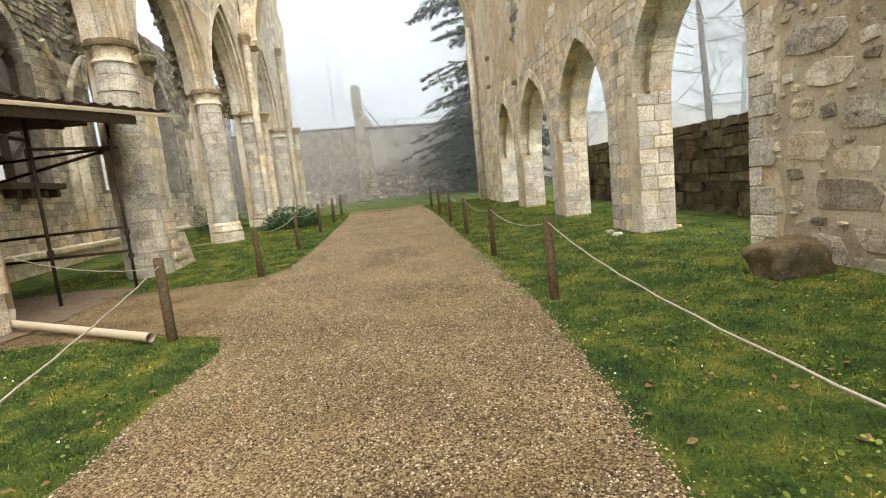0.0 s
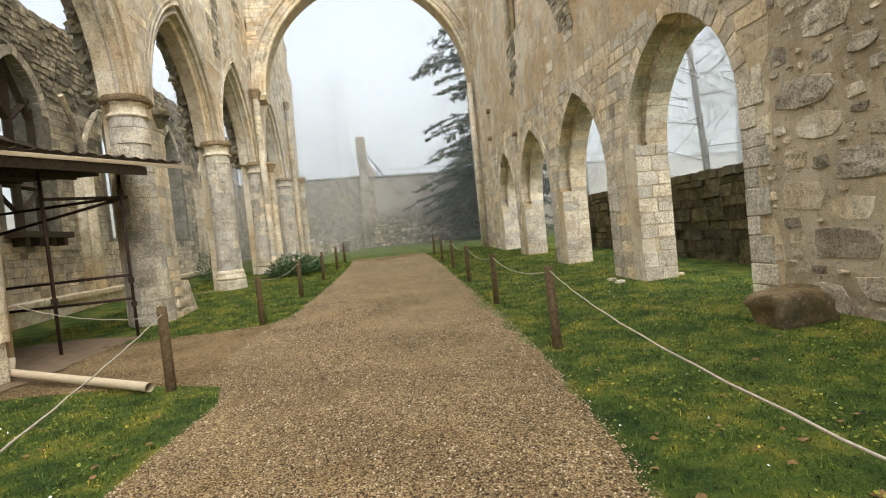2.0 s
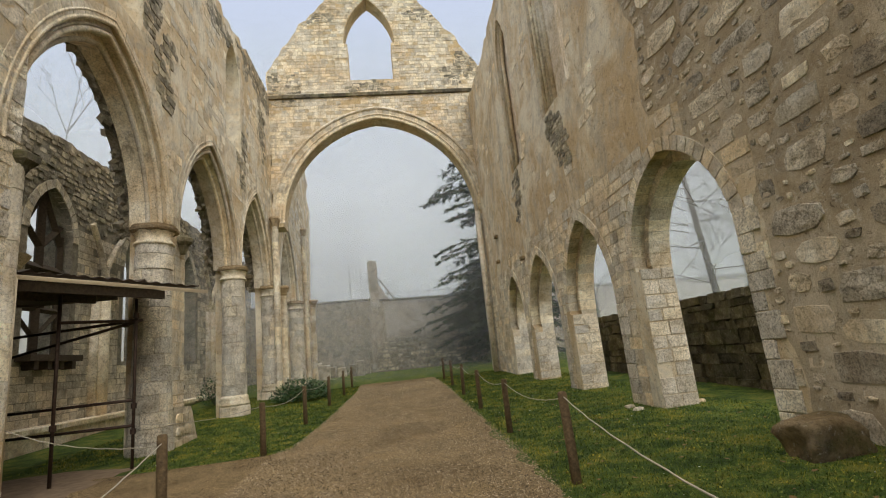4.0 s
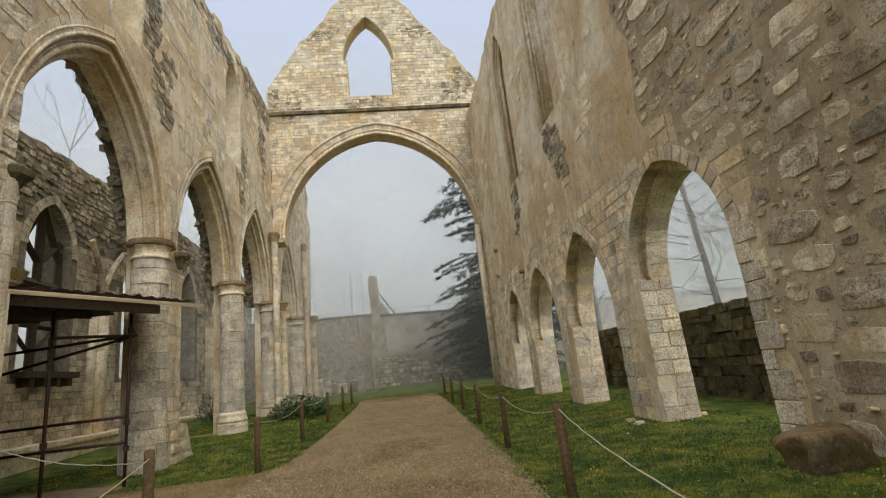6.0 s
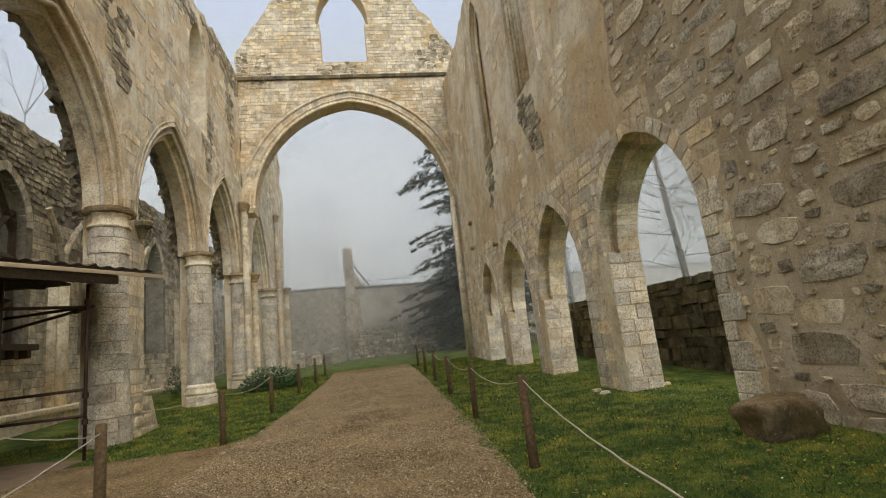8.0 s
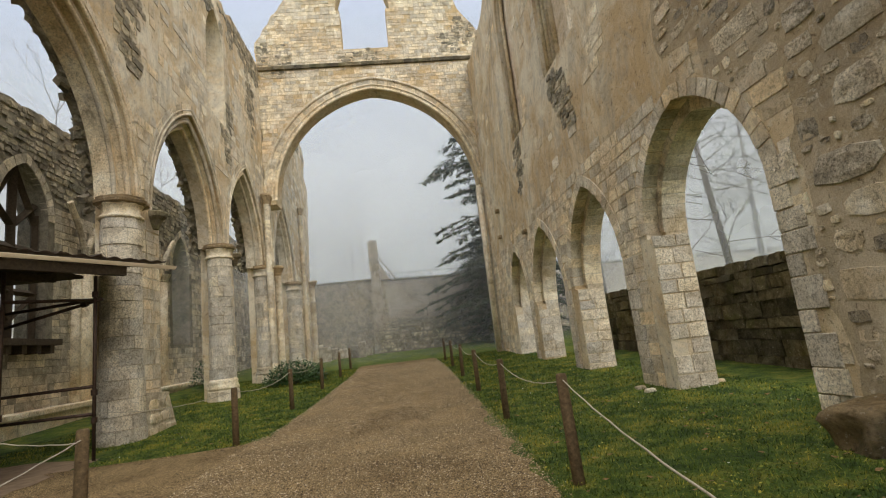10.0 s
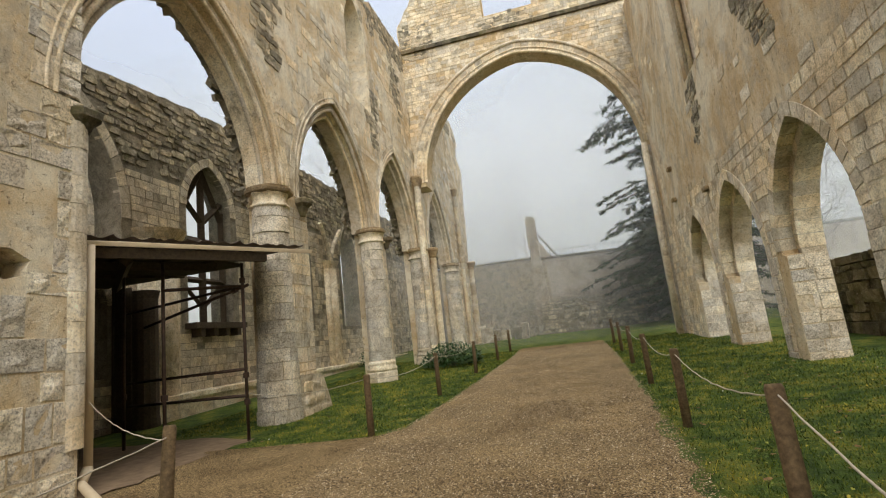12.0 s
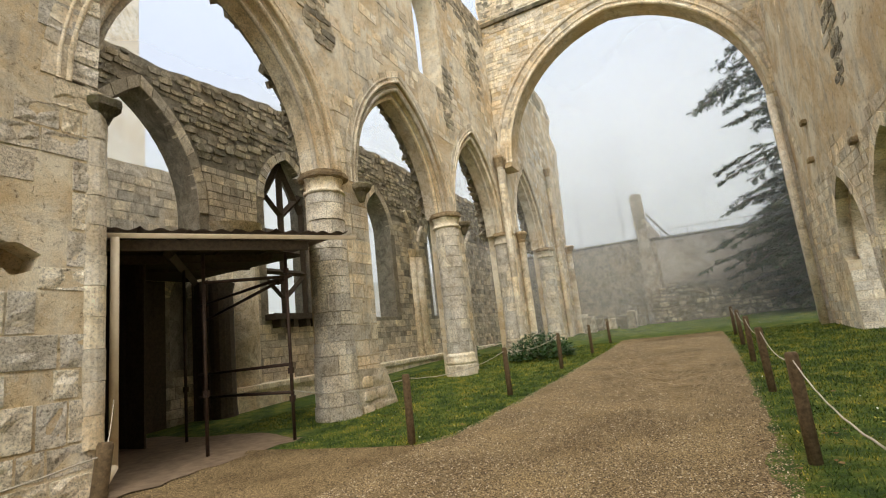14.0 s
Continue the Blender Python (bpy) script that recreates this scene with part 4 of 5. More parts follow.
# ---- aisle ----
def timber_window(y0, y1, z0, z1):
    """Dark bracing that props a window: posts, bars and diagonals."""
    root = new("window_bracing")
    x = AX - 0.35
    mid = (y0 + y1) / 2
    for a, b, w in (((mid, z0), (mid, z1), 0.15), ((y0 + 0.08, z0), (y0 + 0.08, z1 - 1.3), 0.12), ((y1 - 0.08, z0), (y1 - 0.08, z1 - 1.3), 0.12), ((y0, 5.45), (y1, 5.45), 0.19), ((y0, 4.2), (y1, 4.2), 0.1),
                    ((mid, 6.15), (y0 + 0.12, 7.0), 0.12), ((mid, 6.15), (y1 - 0.12, 7.0), 0.12), ((y0 + 0.1, 6.4), (mid, 8.0), 0.13), ((y1 - 0.1, 6.4), (mid, 8.0), 0.13),
                    ((mid, 3.3), (y0 + 0.1, 4.1), 0.09), ((mid, 3.3), (y1 - 0.1, 4.1), 0.09)):
        bm = bmesh.new()
        tube(bm, (x, *a), (x, *b), w, n=4)
        part("brace", bm, OLDWOOD, root)
    bm = bmesh.new()
    box(bm, (AX - 0.5, y0 - 0.15, z0 - 0.18), (AX + 0.42, y1 + 0.15, z0))
    sill = part("sill_beam", bm, OLDWOOD, root, "heavy dark sill beam")
    for k in range(4):
        bm = bmesh.new()
        y = y0 + 0.2 + k * (y1 - y0 - 0.4) / 3
        box(bm, (AX, y - 0.09, z0 - 0.42), (AX + 0.36, y + 0.09, z0 - 0.183))
        part("bracket", bm, OLDWOOD, sill)
    return tagged(root, "dark timber bracing filling the aisle window", "window bracing")


timber_window(16.2, 18.3, 2.75, 8.0)


def respond(y, tall, r=0.2):
    """A cluster of three wall shafts with a shared capital and the stump of a vault rib."""
    root = new("wall_respond_shafts")
    for dx, dy, q in ((0.12, 0, r), (0.02, -0.34, r * 0.75), (0.02, 0.34, r * 0.75)):
        bm = bmesh.new()
        tube(bm, (AX + dx, y + dy, 0.0), (AX + dx, y + dy, tall), q, n=14)
        part("shaft", bm, ASHLAR, root, smooth=True)
        bm = bmesh.new()
        lathe(bm, AX + dx, y + dy, [(q, tall), (q * 1.15, tall + 0.03), (q * 1.1, tall + 0.08), (q * 1.5, tall + 0.28), (q * 1.6, tall + 0.36)], 14)
        part("shaft_capital", bm, ASHLAR, root)
    for way in (-1, 1) if y > 18 else ():
        bm = bmesh.new()
        pts = [Vector((AX + 0.15 + 0.15 * f * f, y + way * 1.5 * f ** 1.6, tall + 0.3 + 2.3 * f)) for f in (0, 0.2, 0.4, 0.6, 0.8)]
        for a, b in zip(pts, pts[1:]):
            tube(bm, a, b, 0.11, 0.1, n=8)
        part("rib", bm, RUBBLE, root)
    return tagged(root, "cluster of pale wall shafts with broken vault ribs", "wall shafts")


for y, tall, r in ((15.0, 5.0, 0.45), (20.0, 5.2, 0.24), (25.6, 5.4, 0.26), (31.0, 5.4, 0.26)):
    respond(y, tall, r)
bm = bmesh.new()
box(bm, (AX + 0.003, 13.8, 0.0), (AX + 0.75, 34, 0.62))
box(bm, (AX + 0.003, 13.8, 0.623), (AX + 0.85, 34, 0.75))
tagged(finish("stone_bench", bm, ASHLAR), "long low stone bench along the aisle wall", "bench")
bm = bmesh.new()
slab(bm, [(13.5, -0.2), (15.15, -0.2), (14.85, 0.45), (14.6, 0.95), (13.6, 1.0)], [], lambda u, v, d: (LX + 0.02 + d, u, v), 0.0, 0.22)
tagged(finish("pier_footing", bm, RUBBLE), "rough spreading footing of the first pier", "footing")

bm = bmesh.new()
g = [[bm.verts.new((-10.9 + 0.26 * i + (0.25 * noise.noise((j * 0.7, 1, 1)) if i == 20 else 0), 7.9 + 0.24 * j + 0.2 * noise.noise((i * 0.6, 4, 1)), height(-8, 9) + 0.036 + 0.008 * noise.noise((i, j, 0)))) for j in range(19)] for i in range(21)]
for i in range(20):
    for j in range(18):
        bm.faces.new((g[i][j], g[i + 1][j], g[i + 1][j + 1], g[i][j + 1]))
tagged(finish("earth_floor", bm, EARTH, True), "bare trodden brown earth under the shelter", "earth floor", kind="structure")

# ---- stones on the ground and low walls ----
def boulder(x, y, size, material, label, seed, sink=0.1):
    bm = bmesh.new()
    bmesh.ops.create_icosphere(bm, subdivisions=3, radius=1)
    for v in bm.verts:
        p = v.co.copy()
        q = Vector([math.copysign(min(abs(c), 0.72), c) for c in p])
        q *= 1 + 0.22 * noise.noise(p * 1.4 + Vector((seed, 0, 0))) + 0.08 * noise.noise(p * 5 + Vector((seed, 0, 0)))
        v.co = (x + q.x * size[0], y + q.y * size[1], height(x, y) + (q.z + 0.7) * size[2] - sink)
    return tagged(finish("boulder", bm, material, True), label, "stone")


boulder(4.0, 6.25, (0.5, 0.36, 0.34), MOSSBLOCK, "mossy brown stone block lying against the wall", 3)
rng = random.Random(5)
for k in range(9):
    boulder(rng.uniform(4.2, 5.6), rng.uniform(10.6, 12.2), (0.12, 0.1, 0.06), ASHLAR, "small pale stone fallen in the grass", k, 0.03)
boulder(4.5, 6.35, (0.16, 0.1, 0.05), ASHLAR, "small pale stone fallen in the grass", 31, 0.02)


def low_wall(y0, y1, x, top, label, seed):
    """A low dark wall of rough blocks beyond the openings."""
    root = new("low_wall")
    bm = bmesh.new()
    box(bm, (x + 0.08, y0, -0.2), (x + 0.6, y1, top - 0.06))
    part("core", bm, DARKSTONE, root)
    r = random.Random(seed)
    z = 0.0
    while z < top:
        h = r.uniform(0.16, 0.36)
        y = y0
        while y < y1:
            w = r.uniform(0.25, 0.9)
            bm = bmesh.new()
            vs = box(bm, (x + r.uniform(-0.05, 0.05), y + 0.012, z + 0.01), (x + 0.66, min(y + w, y1 + 0.1) - 0.012, z + h - 0.01))
            for v in vs:
                v.co += Vector((r.uniform(-0.04, 0.03), r.uniform(-0.02, 0.02), r.uniform(-0.025, 0.025)))
            part("stone", bm, DARKSTONE, root)
            y += w
        z += h
    return tagged(root, label, "low wall")


low_wall(7.9, 19.5, 7.3, 2.15, "low dark mossy wall of rough blocks", 6)

# ---- buttress on the far wall, with the rail on its top ----
def pinnacle():
    root = new("buttress")
    bm = bmesh.new()
    slab(bm, [(-2.15, 0.4), (-1.0, 0.4), (-1.05, 3.0), (-1.28, 5.9), (-1.32, 8.6), (-1.36, 9.2), (-1.85, 9.35), (-1.95, 6.3), (-2.05, 3.0)], [], lambda u, v, d: (u, 38.8 + d, v), 0.0, 0.95)
    part("shaft", bm, RUBBLE, root)
    bm = bmesh.new()
    tube(bm, (-1.25, 39.8, 8.0), (-0.05, 39.8, 6.2), 0.06, n=6)
    part("strut", bm, DARKSTONE, root, "thin slanting strut")
    bm = bmesh.new()
    slab(bm, [(-1.3, 6.1), (-0.45, 6.1), (-1.3, 7.6)], [], lambda u, v, d: (u, 39.65 + d, v), 0.0, 0.3)
    part("flank", bm, FARPLASTER, root, "pale triangular flank wall")
    bm = bmesh.new()
    box(bm, (-2.0, 38.785, 6.9), (-1.28, 38.798, 9.2))
    part("head", bm, FARSTONE, root, "darker upper stage")
    return tagged(root, "narrow tapering stone buttress rising above the far wall", "buttress")


pinnacle()


def rail():
    root = new("rail")
    for k in range(9):
        x = -0.6 + 1.6 * k
        bm = bmesh.new()
        tube(bm, (x, 39.9, 6.2 - 0.02 * (x + 1.4)), (x, 39.9, 6.85 - 0.02 * (x + 1.4)), 0.02, n=6)
        part("upright", bm, STEEL, root)
    bm = bmesh.new()
    tube(bm, (-1.2, 39.9, 6.8), (13, 39.9, 6.52), 0.018, n=6)
    part("bar", bm, STEEL, root)
    return tagged(root, "thin metal rail along the top of the far wall", "rail")


rail()


rng = random.Random(12)
for k in range(16):
    x, y = rng.uniform(-6.4, -2.4), rng.uniform(35.5, 38.6)
    w, h = rng.uniform(0.15, 0.4), rng.uniform(0.35, 1.1)
    bm = bmesh.new()
    vs = box(bm, (x - w, y - 0.12, height(x, y) - 0.1), (x + w, y + 0.12, height(x, y) + h))
    for v in vs:
        v.co += Vector((rng.uniform(-0.06, 0.06), rng.uniform(-0.03, 0.03), rng.uniform(-0.06, 0.06)))
    bmesh.ops.bevel(bm, geom=bm.edges[:], offset=0.03, segments=1, affect="EDGES")
    tagged(finish("loose_stone", bm, RUBBLE if k % 2 else FARSTONE), "grey worked stone set upright in the grass", "stone", "stones by the far wall")

# ---- plants ----
def limb(bm, p, d, length, r, depth, rng, spread, tips):
    q = p + d * length
    tube(bm, p, q, r, r * 0.68, n=6 if r > 0.05 else 4, caps=False)
    if depth == 0:
        tips.append(q)
        return
    for k in range(rng.choice((2, 3))):
        e = (d + Vector((rng.uniform(-1, 1), rng.uniform(-1, 1), rng.uniform(-0.5, 0.9))) * spread).normalized()
        limb(bm, q, e, length * rng.uniform(0.6, 0.85), r * 0.62, depth - 1, rng, spread, tips)


def bare_tree(x, y, tall, seed, lean=(0, 0), r=0.2):
    depth = 6 if y > 40 else 5
    rng = random.Random(seed)
    root = new("bare_tree")
    bm = bmesh.new()
    z = height(x, min(y, 60)) - 0.1
    p = Vector((x, y, z))
    d = Vector((*lean, 1)).normalized()
    q = p + d * tall * 0.66
    tube(bm, p, q, r, r * 0.5, n=12)
    part("trunk", bm, BARK, root, smooth=True)
    bm = bmesh.new()
    tips = []
    for k in range(26):
        f = 0.25 + 0.75 * k / 25
        a = rng.uniform(0, 2 * math.pi)
        e = Vector((math.cos(a), math.sin(a), rng.uniform(-0.1, 0.9))).normalized()
        limb(bm, p.lerp(q, f), e, tall * 0.11, min(0.024, r * 0.14), depth - 1, rng, 0.85, tips)
    limb(bm, q, d, tall * 0.12, r * 0.45, depth - 1, rng, 0.6, tips)
    part("crown", bm, BARK, root, "bare leafless twigs")
    return tagged(root, "tall bare winter tree behind the ruin", "tree", "bare trees")


for x, y, tall, seed, lean, r in ((14, 21.4, 17, 1, (0, 0.10), 0.17), (14.6, 18.6, 18, 2, (0, -0.02), 0.36), (22, 30, 16, 3, (0.05, 0), 0.2), (19.5, 25, 14, 4, (0.1, 0), 0.16), (14.5, 36, 15, 14, (0, 0), 0.2), (27, 24, 15, 15, (0, 0), 0.2),
                                  (20, 15, 14, 16, (0, 0), 0.15), (-23, 37, 25, 5, (0, 0), 0.14), (-20, 45, 19, 6, (0, 0), 0.3), (-9, 58, 17, 7, (0, 0), 0.13), (-3.5, 57, 18, 8, (0, 0), 0.13), (3, 60, 14, 9, (0, 0), 0.12),
                                  (-16, 60, 18, 10, (0, 0), 0.25), (-5, 61, 20, 11, (0, 0), 0.14), (10, 62, 17, 12, (0, 0), 0.25), (-28, 26, 15, 17, (0, 0), 0.25), (-13, 52, 16, 18, (0, 0), 0.2)):
    bare_tree(x, y, tall, seed, lean, r)


def conifer(x, y, tall, seed):
    """A dark conifer: tiers of drooping limbs carrying flat sprays of needles."""
    rng = random.Random(seed)
    root = new("conifer")
    z0 = height(x, y)
    bm = bmesh.new()
    tube(bm, (x, y, z0 - 0.1), (x, y, z0 + tall), 0.3, 0.04, n=10)
    part("trunk", bm, BARK, root)
    limbs, verts, faces = bmesh.new(), [], []
    z = 0.9
    while z < tall - 0.3:
        rise = z / tall
        reach = (3.7 + 1.9 * math.sin(min(1.0, rise * 1.9) * math.pi / 2)) * min(1.0, 2.4 * (1.03 - rise))
        for k in range(7):
            a = rng.uniform(0, 2 * math.pi)
            r = reach * rng.uniform(0.55, 1.08)
            lift = rng.uniform(-0.4, 0.4)
            line = [Vector((x, y, z0 + z + lift)) + Vector((math.cos(a), math.sin(a), 0)) * r * f + Vector((0, 0, 0.16 * r * f - 0.34 * r * f * f)) for f in (0, 0.2, 0.4, 0.6, 0.8, 1.0)]
            for p, q in zip(line, line[1:]):
                tube(limbs, p, q, 0.035, 0.024, n=4, caps=False)
            # side twigs, each carrying hanging sprays
            for j in range(int(6 + 4.8 * r)):
                f = rng.uniform(0.15, 1.0)
                i = min(4, int(f * 5))
                c = line[i].lerp(line[i + 1], f * 5 - i)
                side = rng.choice((-1, 1)) * rng.uniform(0.6, 1.3)
                d = Vector((math.cos(a + side), math.sin(a + side), rng.uniform(-0.35, -0.05))).normalized()
                span = rng.uniform(0.5, 1.0) * (0.35 + 0.32 * r * (1.15 - f))
                e = c + d * span
                tube(limbs, c, e, 0.012, 0.006, n=3, caps=False)
                for w in range(int(14 + 26 * span)):
                    g = rng.random()
                    o = c.lerp(e, g) + Vector((rng.uniform(-0.06, 0.06), rng.uniform(-0.06, 0.06), rng.uniform(-0.05, 0.03)))
                    h = (d + Vector((rng.uniform(-0.9, 0.9), rng.uniform(-0.9, 0.9), rng.uniform(-1.1, 0.15)))).normalized()
                    flat = h.cross(Vector((rng.uniform(-0.6, 0.6), rng.uniform(-0.6, 0.6), 1))).normalized()
                    l, s_ = rng.uniform(0.10, 0.24), rng.uniform(0.016, 0.034)
                    b_ = len(verts)
                    verts += [o, o + h * l * 0.45 + flat * s_, o + h * l, o + h * l * 0.45 - flat * s_]
                    faces.append((b_, b_ + 1, b_ + 2, b_ + 3))
        z += rng.uniform(0.5, 1.05) * (0.7 if z < 7 else 1.05)
    tagged(part("branching", limbs, BARK, root), kind="stuff")
    me = bpy.data.meshes.new("foliage")
    me.from_pydata(verts, [], faces)
    me.materials.append(NEEDLES)
    ob = new("foliage", me)
    ob.parent = root
    return tagged(root, "dark green conifer with drooping branches", "tree")


conifer(8.0, 33.5, 21.0, 2)
conifer(7.0, 37.3, 9, 3)


def shrub(x, y, r, h, seed, count):
    rng = random.Random(seed)
    root = new("shrub")
    bm = bmesh.new()
    z0 = height(x, y)
    for k in range(9):
        a = rng.uniform(0, 6.28)
        tube(bm, (x, y, z0 - 0.05), (x + math.cos(a) * r * 0.6, y + math.sin(a) * r * 0.6, z0 + h * rng.uniform(0.5, 0.9)), 0.015, 0.006, n=4)
    part("stems", bm, BARK, root)
    verts, faces = [], []
    for k in range(count):
        a, f = rng.uniform(0, 6.28), math.sqrt(rng.random())
        c = Vector((x + math.cos(a) * r * f, y + math.sin(a) * r * f, z0 + 0.05 + h * rng.random() * (1.05 - 0.7 * f * f)))
        d = Vector((rng.uniform(-1, 1), rng.uniform(-1, 1), rng.uniform(-0.3, 0.7))).normalized()
        side = d.cross(Vector((rng.uniform(-0.5, 0.5), rng.uniform(-0.5, 0.5), 1))).normalized()
        l, w = rng.uniform(0.09, 0.17), rng.uniform(0.022, 0.04)
        b_ = len(verts)
        verts += [c, c + d * l * 0.5 + side * w, c + d * l, c + d * l * 0.5 - side * w]
        faces.append((b_, b_ + 1, b_ + 2, b_ + 3))
    me = bpy.data.meshes.new("leaves")
    me.from_pydata(verts, [], faces)
    me.materials.append(LEAF)
    ob = new("leaves", me)
    ob.parent = root
    return tagged(root, "low evergreen shrub with glossy leaves on grass", "shrub")


shrub(-4.4, 22.2, 1.2, 0.85, 4, 2600)
shrub(-8.5, 24.5, 0.7, 1.3, 6, 700)


# ---- mist ----
def mist_material(name, density, scale, top):
    """Thin air-borne droplets: mostly clear, scattering a share of the sky's light."""
    m = bpy.data.materials.new(name)
    m.use_nodes = True
    t = m.node_tree
    t.nodes.clear()
    out = t.nodes.new("ShaderNodeOutputMaterial")
    clear = t.nodes.new("ShaderNodeBsdfTransparent")
    haze = t.nodes.new("ShaderNodeBsdfTranslucent")
    haze.inputs["Color"].default_value = (0.41, 0.425, 0.44, 1)
    soft = t.nodes.new("ShaderNodeBsdfDiffuse")
    soft.inputs["Color"].default_value = (0.41, 0.425, 0.44, 1)
    pair = t.nodes.new("ShaderNodeAddShader")
    mix = t.nodes.new("ShaderNodeMixShader")
    t.links.new(haze.outputs[0], pair.inputs[0])
    t.links.new(soft.outputs[0], pair.inputs[1])
    amount = ramp(t, noise_node(t, scale, 4, 0.55), [(0.3, (density * 0.65,) * 3), (0.7, (density,) * 3)])
    place = t.nodes.new("ShaderNodeNewGeometry")
    split = t.nodes.new("ShaderNodeSeparateXYZ")
    t.links.new(place.outputs["Position"], split.inputs[0])
    thin = t.nodes.new("ShaderNodeMapRange")
    thin.inputs["From Min"].default_value = top * 0.35
    thin.inputs["From Max"].default_value = top
    thin.inputs["To Min"].default_value = 1.0
    thin.inputs["To Max"].default_value = 0.0
    t.links.new(split.outputs["Z"], thin.inputs["Value"])
    t.links.new(mixed(t, 1.0, amount, thin.outputs["Result"], "MULTIPLY"), mix.inputs["Fac"])
    t.links.new(clear.outputs[0], mix.inputs[1])
    t.links.new(pair.outputs[0], mix.inputs[2])
    t.links.new(mix.outputs[0], out.inputs["Surface"])
    return m


def mist_bank(at, half, low, high, density, seed, aside=False):
    """One gently billowing sheet of ground mist."""
    bm = bmesh.new()
    n, k = 24, 8
    g = []
    for i in range(n + 1):
        row = []
        for j in range(k + 1):
            f, bulge = -half + 2 * half * i / n, at + 1.2 * noise.noise((i * 0.3, j * 0.4, seed))
            row.append(bm.verts.new((bulge, 16 + f, low + (high - low) * j / k) if aside else (f, bulge, low + (high - low) * j / k)))
        g.append(row)
    for i in range(n):
        for j in range(k):
            bm.faces.new((g[i][j], g[i + 1][j], g[i + 1][j + 1], g[i][j + 1]))
    ob = finish("mist", bm, mist_material("mist", density, 0.05, high), True)
    ob.visible_shadow = False
    return tagged(ob, "thin white morning mist drifting beyond the ruin", "mist", kind="stuff")


mist_bank(11.5, 16, 0.3, 22, 0.30, 3, True)
mist_bank(17, 16, 0.3, 26, 0.45, 4, True)
mist_bank(-17.5, 24, 0.3, 27, 0.5, 8, True)
for y, half, low, high, density in ((27.4, 60, 0.7, 30, 0.13), (35.6, 60, 0.9, 26, 0.10), (38.2, 70, 0.9, 28, 0.24), (44, 90, 0.9, 34, 0.32), (52, 120, 0.9, 42, 0.45), (64, 150, 0.9, 52, 0.5), (80, 200, 0.9, 66, 0.6)):
    mist_bank(y, half, low, high, density, y)

# ---- lawn blades and loose gravel ----
def lawn():
    rng = np.random.default_rng(4)
    n = 330000
    y = np.where(rng.random(n) < 0.06, -5 + 5.5 * rng.random(n), 0.5 + 26 * rng.random(n) ** 1.9)
    x = -8.5 + 14.5 * rng.random(n)
    L = np.interp(y, [p[0] for p in PATH_L], [p[1] for p in PATH_L])
    R = np.interp(y, [p[0] for p in PATH_R], [p[1] for p in PATH_R])
    keep = ((x < L + 0.03) | (x > R - 0.03)) & ~((x < -5.6) & (y < 12.4)) & (x < 7.2)
    x, y = x[keep], y[keep]
    n = len(x)
    z = np.array([height(a, b) for a, b in zip(x, y)])
    h = (0.010 + 0.032 * rng.random(n) ** 2) * (1 + 0.03 * y)
    a = rng.random(n) * 6.283
    w = 0.0035 + 0.0004 * y
    lean = (rng.random((n, 2)) - 0.5) * 1.6 * h[:, None]
    v = np.empty((n, 3, 3))
    v[:, 0] = np.stack([x - np.cos(a) * w, y - np.sin(a) * w, z - 0.005], 1)
    v[:, 1] = np.stack([x + np.cos(a) * w, y + np.sin(a) * w, z - 0.005], 1)
    v[:, 2] = np.stack([x + lean[:, 0], y + lean[:, 1], z + h], 1)
    me = bpy.data.meshes.new("grass")
    me.vertices.add(3 * n)
    me.vertices.foreach_set("co", v.ravel())
    me.loops.add(3 * n)
    me.loops.foreach_set("vertex_index", np.arange(3 * n, dtype=np.int32))
    me.polygons.add(n)
    me.polygons.foreach_set("loop_start", np.arange(0, 3 * n, 3, dtype=np.int32))
    me.update()
    me.validate()
    me.materials.append(BLADE)
    return tagged(new("grass", me), "short damp lawn grass", "grass", kind="stuff")


def blade_material():
    m, t, b = nodes_of("grass_blade", 0.7)
    g = t.nodes.new("ShaderNodeNewGeometry")
    col = ramp(t, g.outputs["Random Per Island"], [(0.0, (0.013, 0.033, 0.004)), (0.5, (0.088, 0.135, 0.016)), (1.0, (0.29, 0.30, 0.055))])
    col = mixed(t, 1.0, col, ramp(t, noise_node(t, 1.7, 8, 0.75), [(0.38, (0.42, 0.6, 0.6)), (0.5, (0.95, 0.95, 0.9)), (0.60, (1.9, 1.4, 1.0))]), "MULTIPLY")
    t.links.new(col, b.inputs["Base Color"])
    return m


BLADE = blade_material()
lawn()


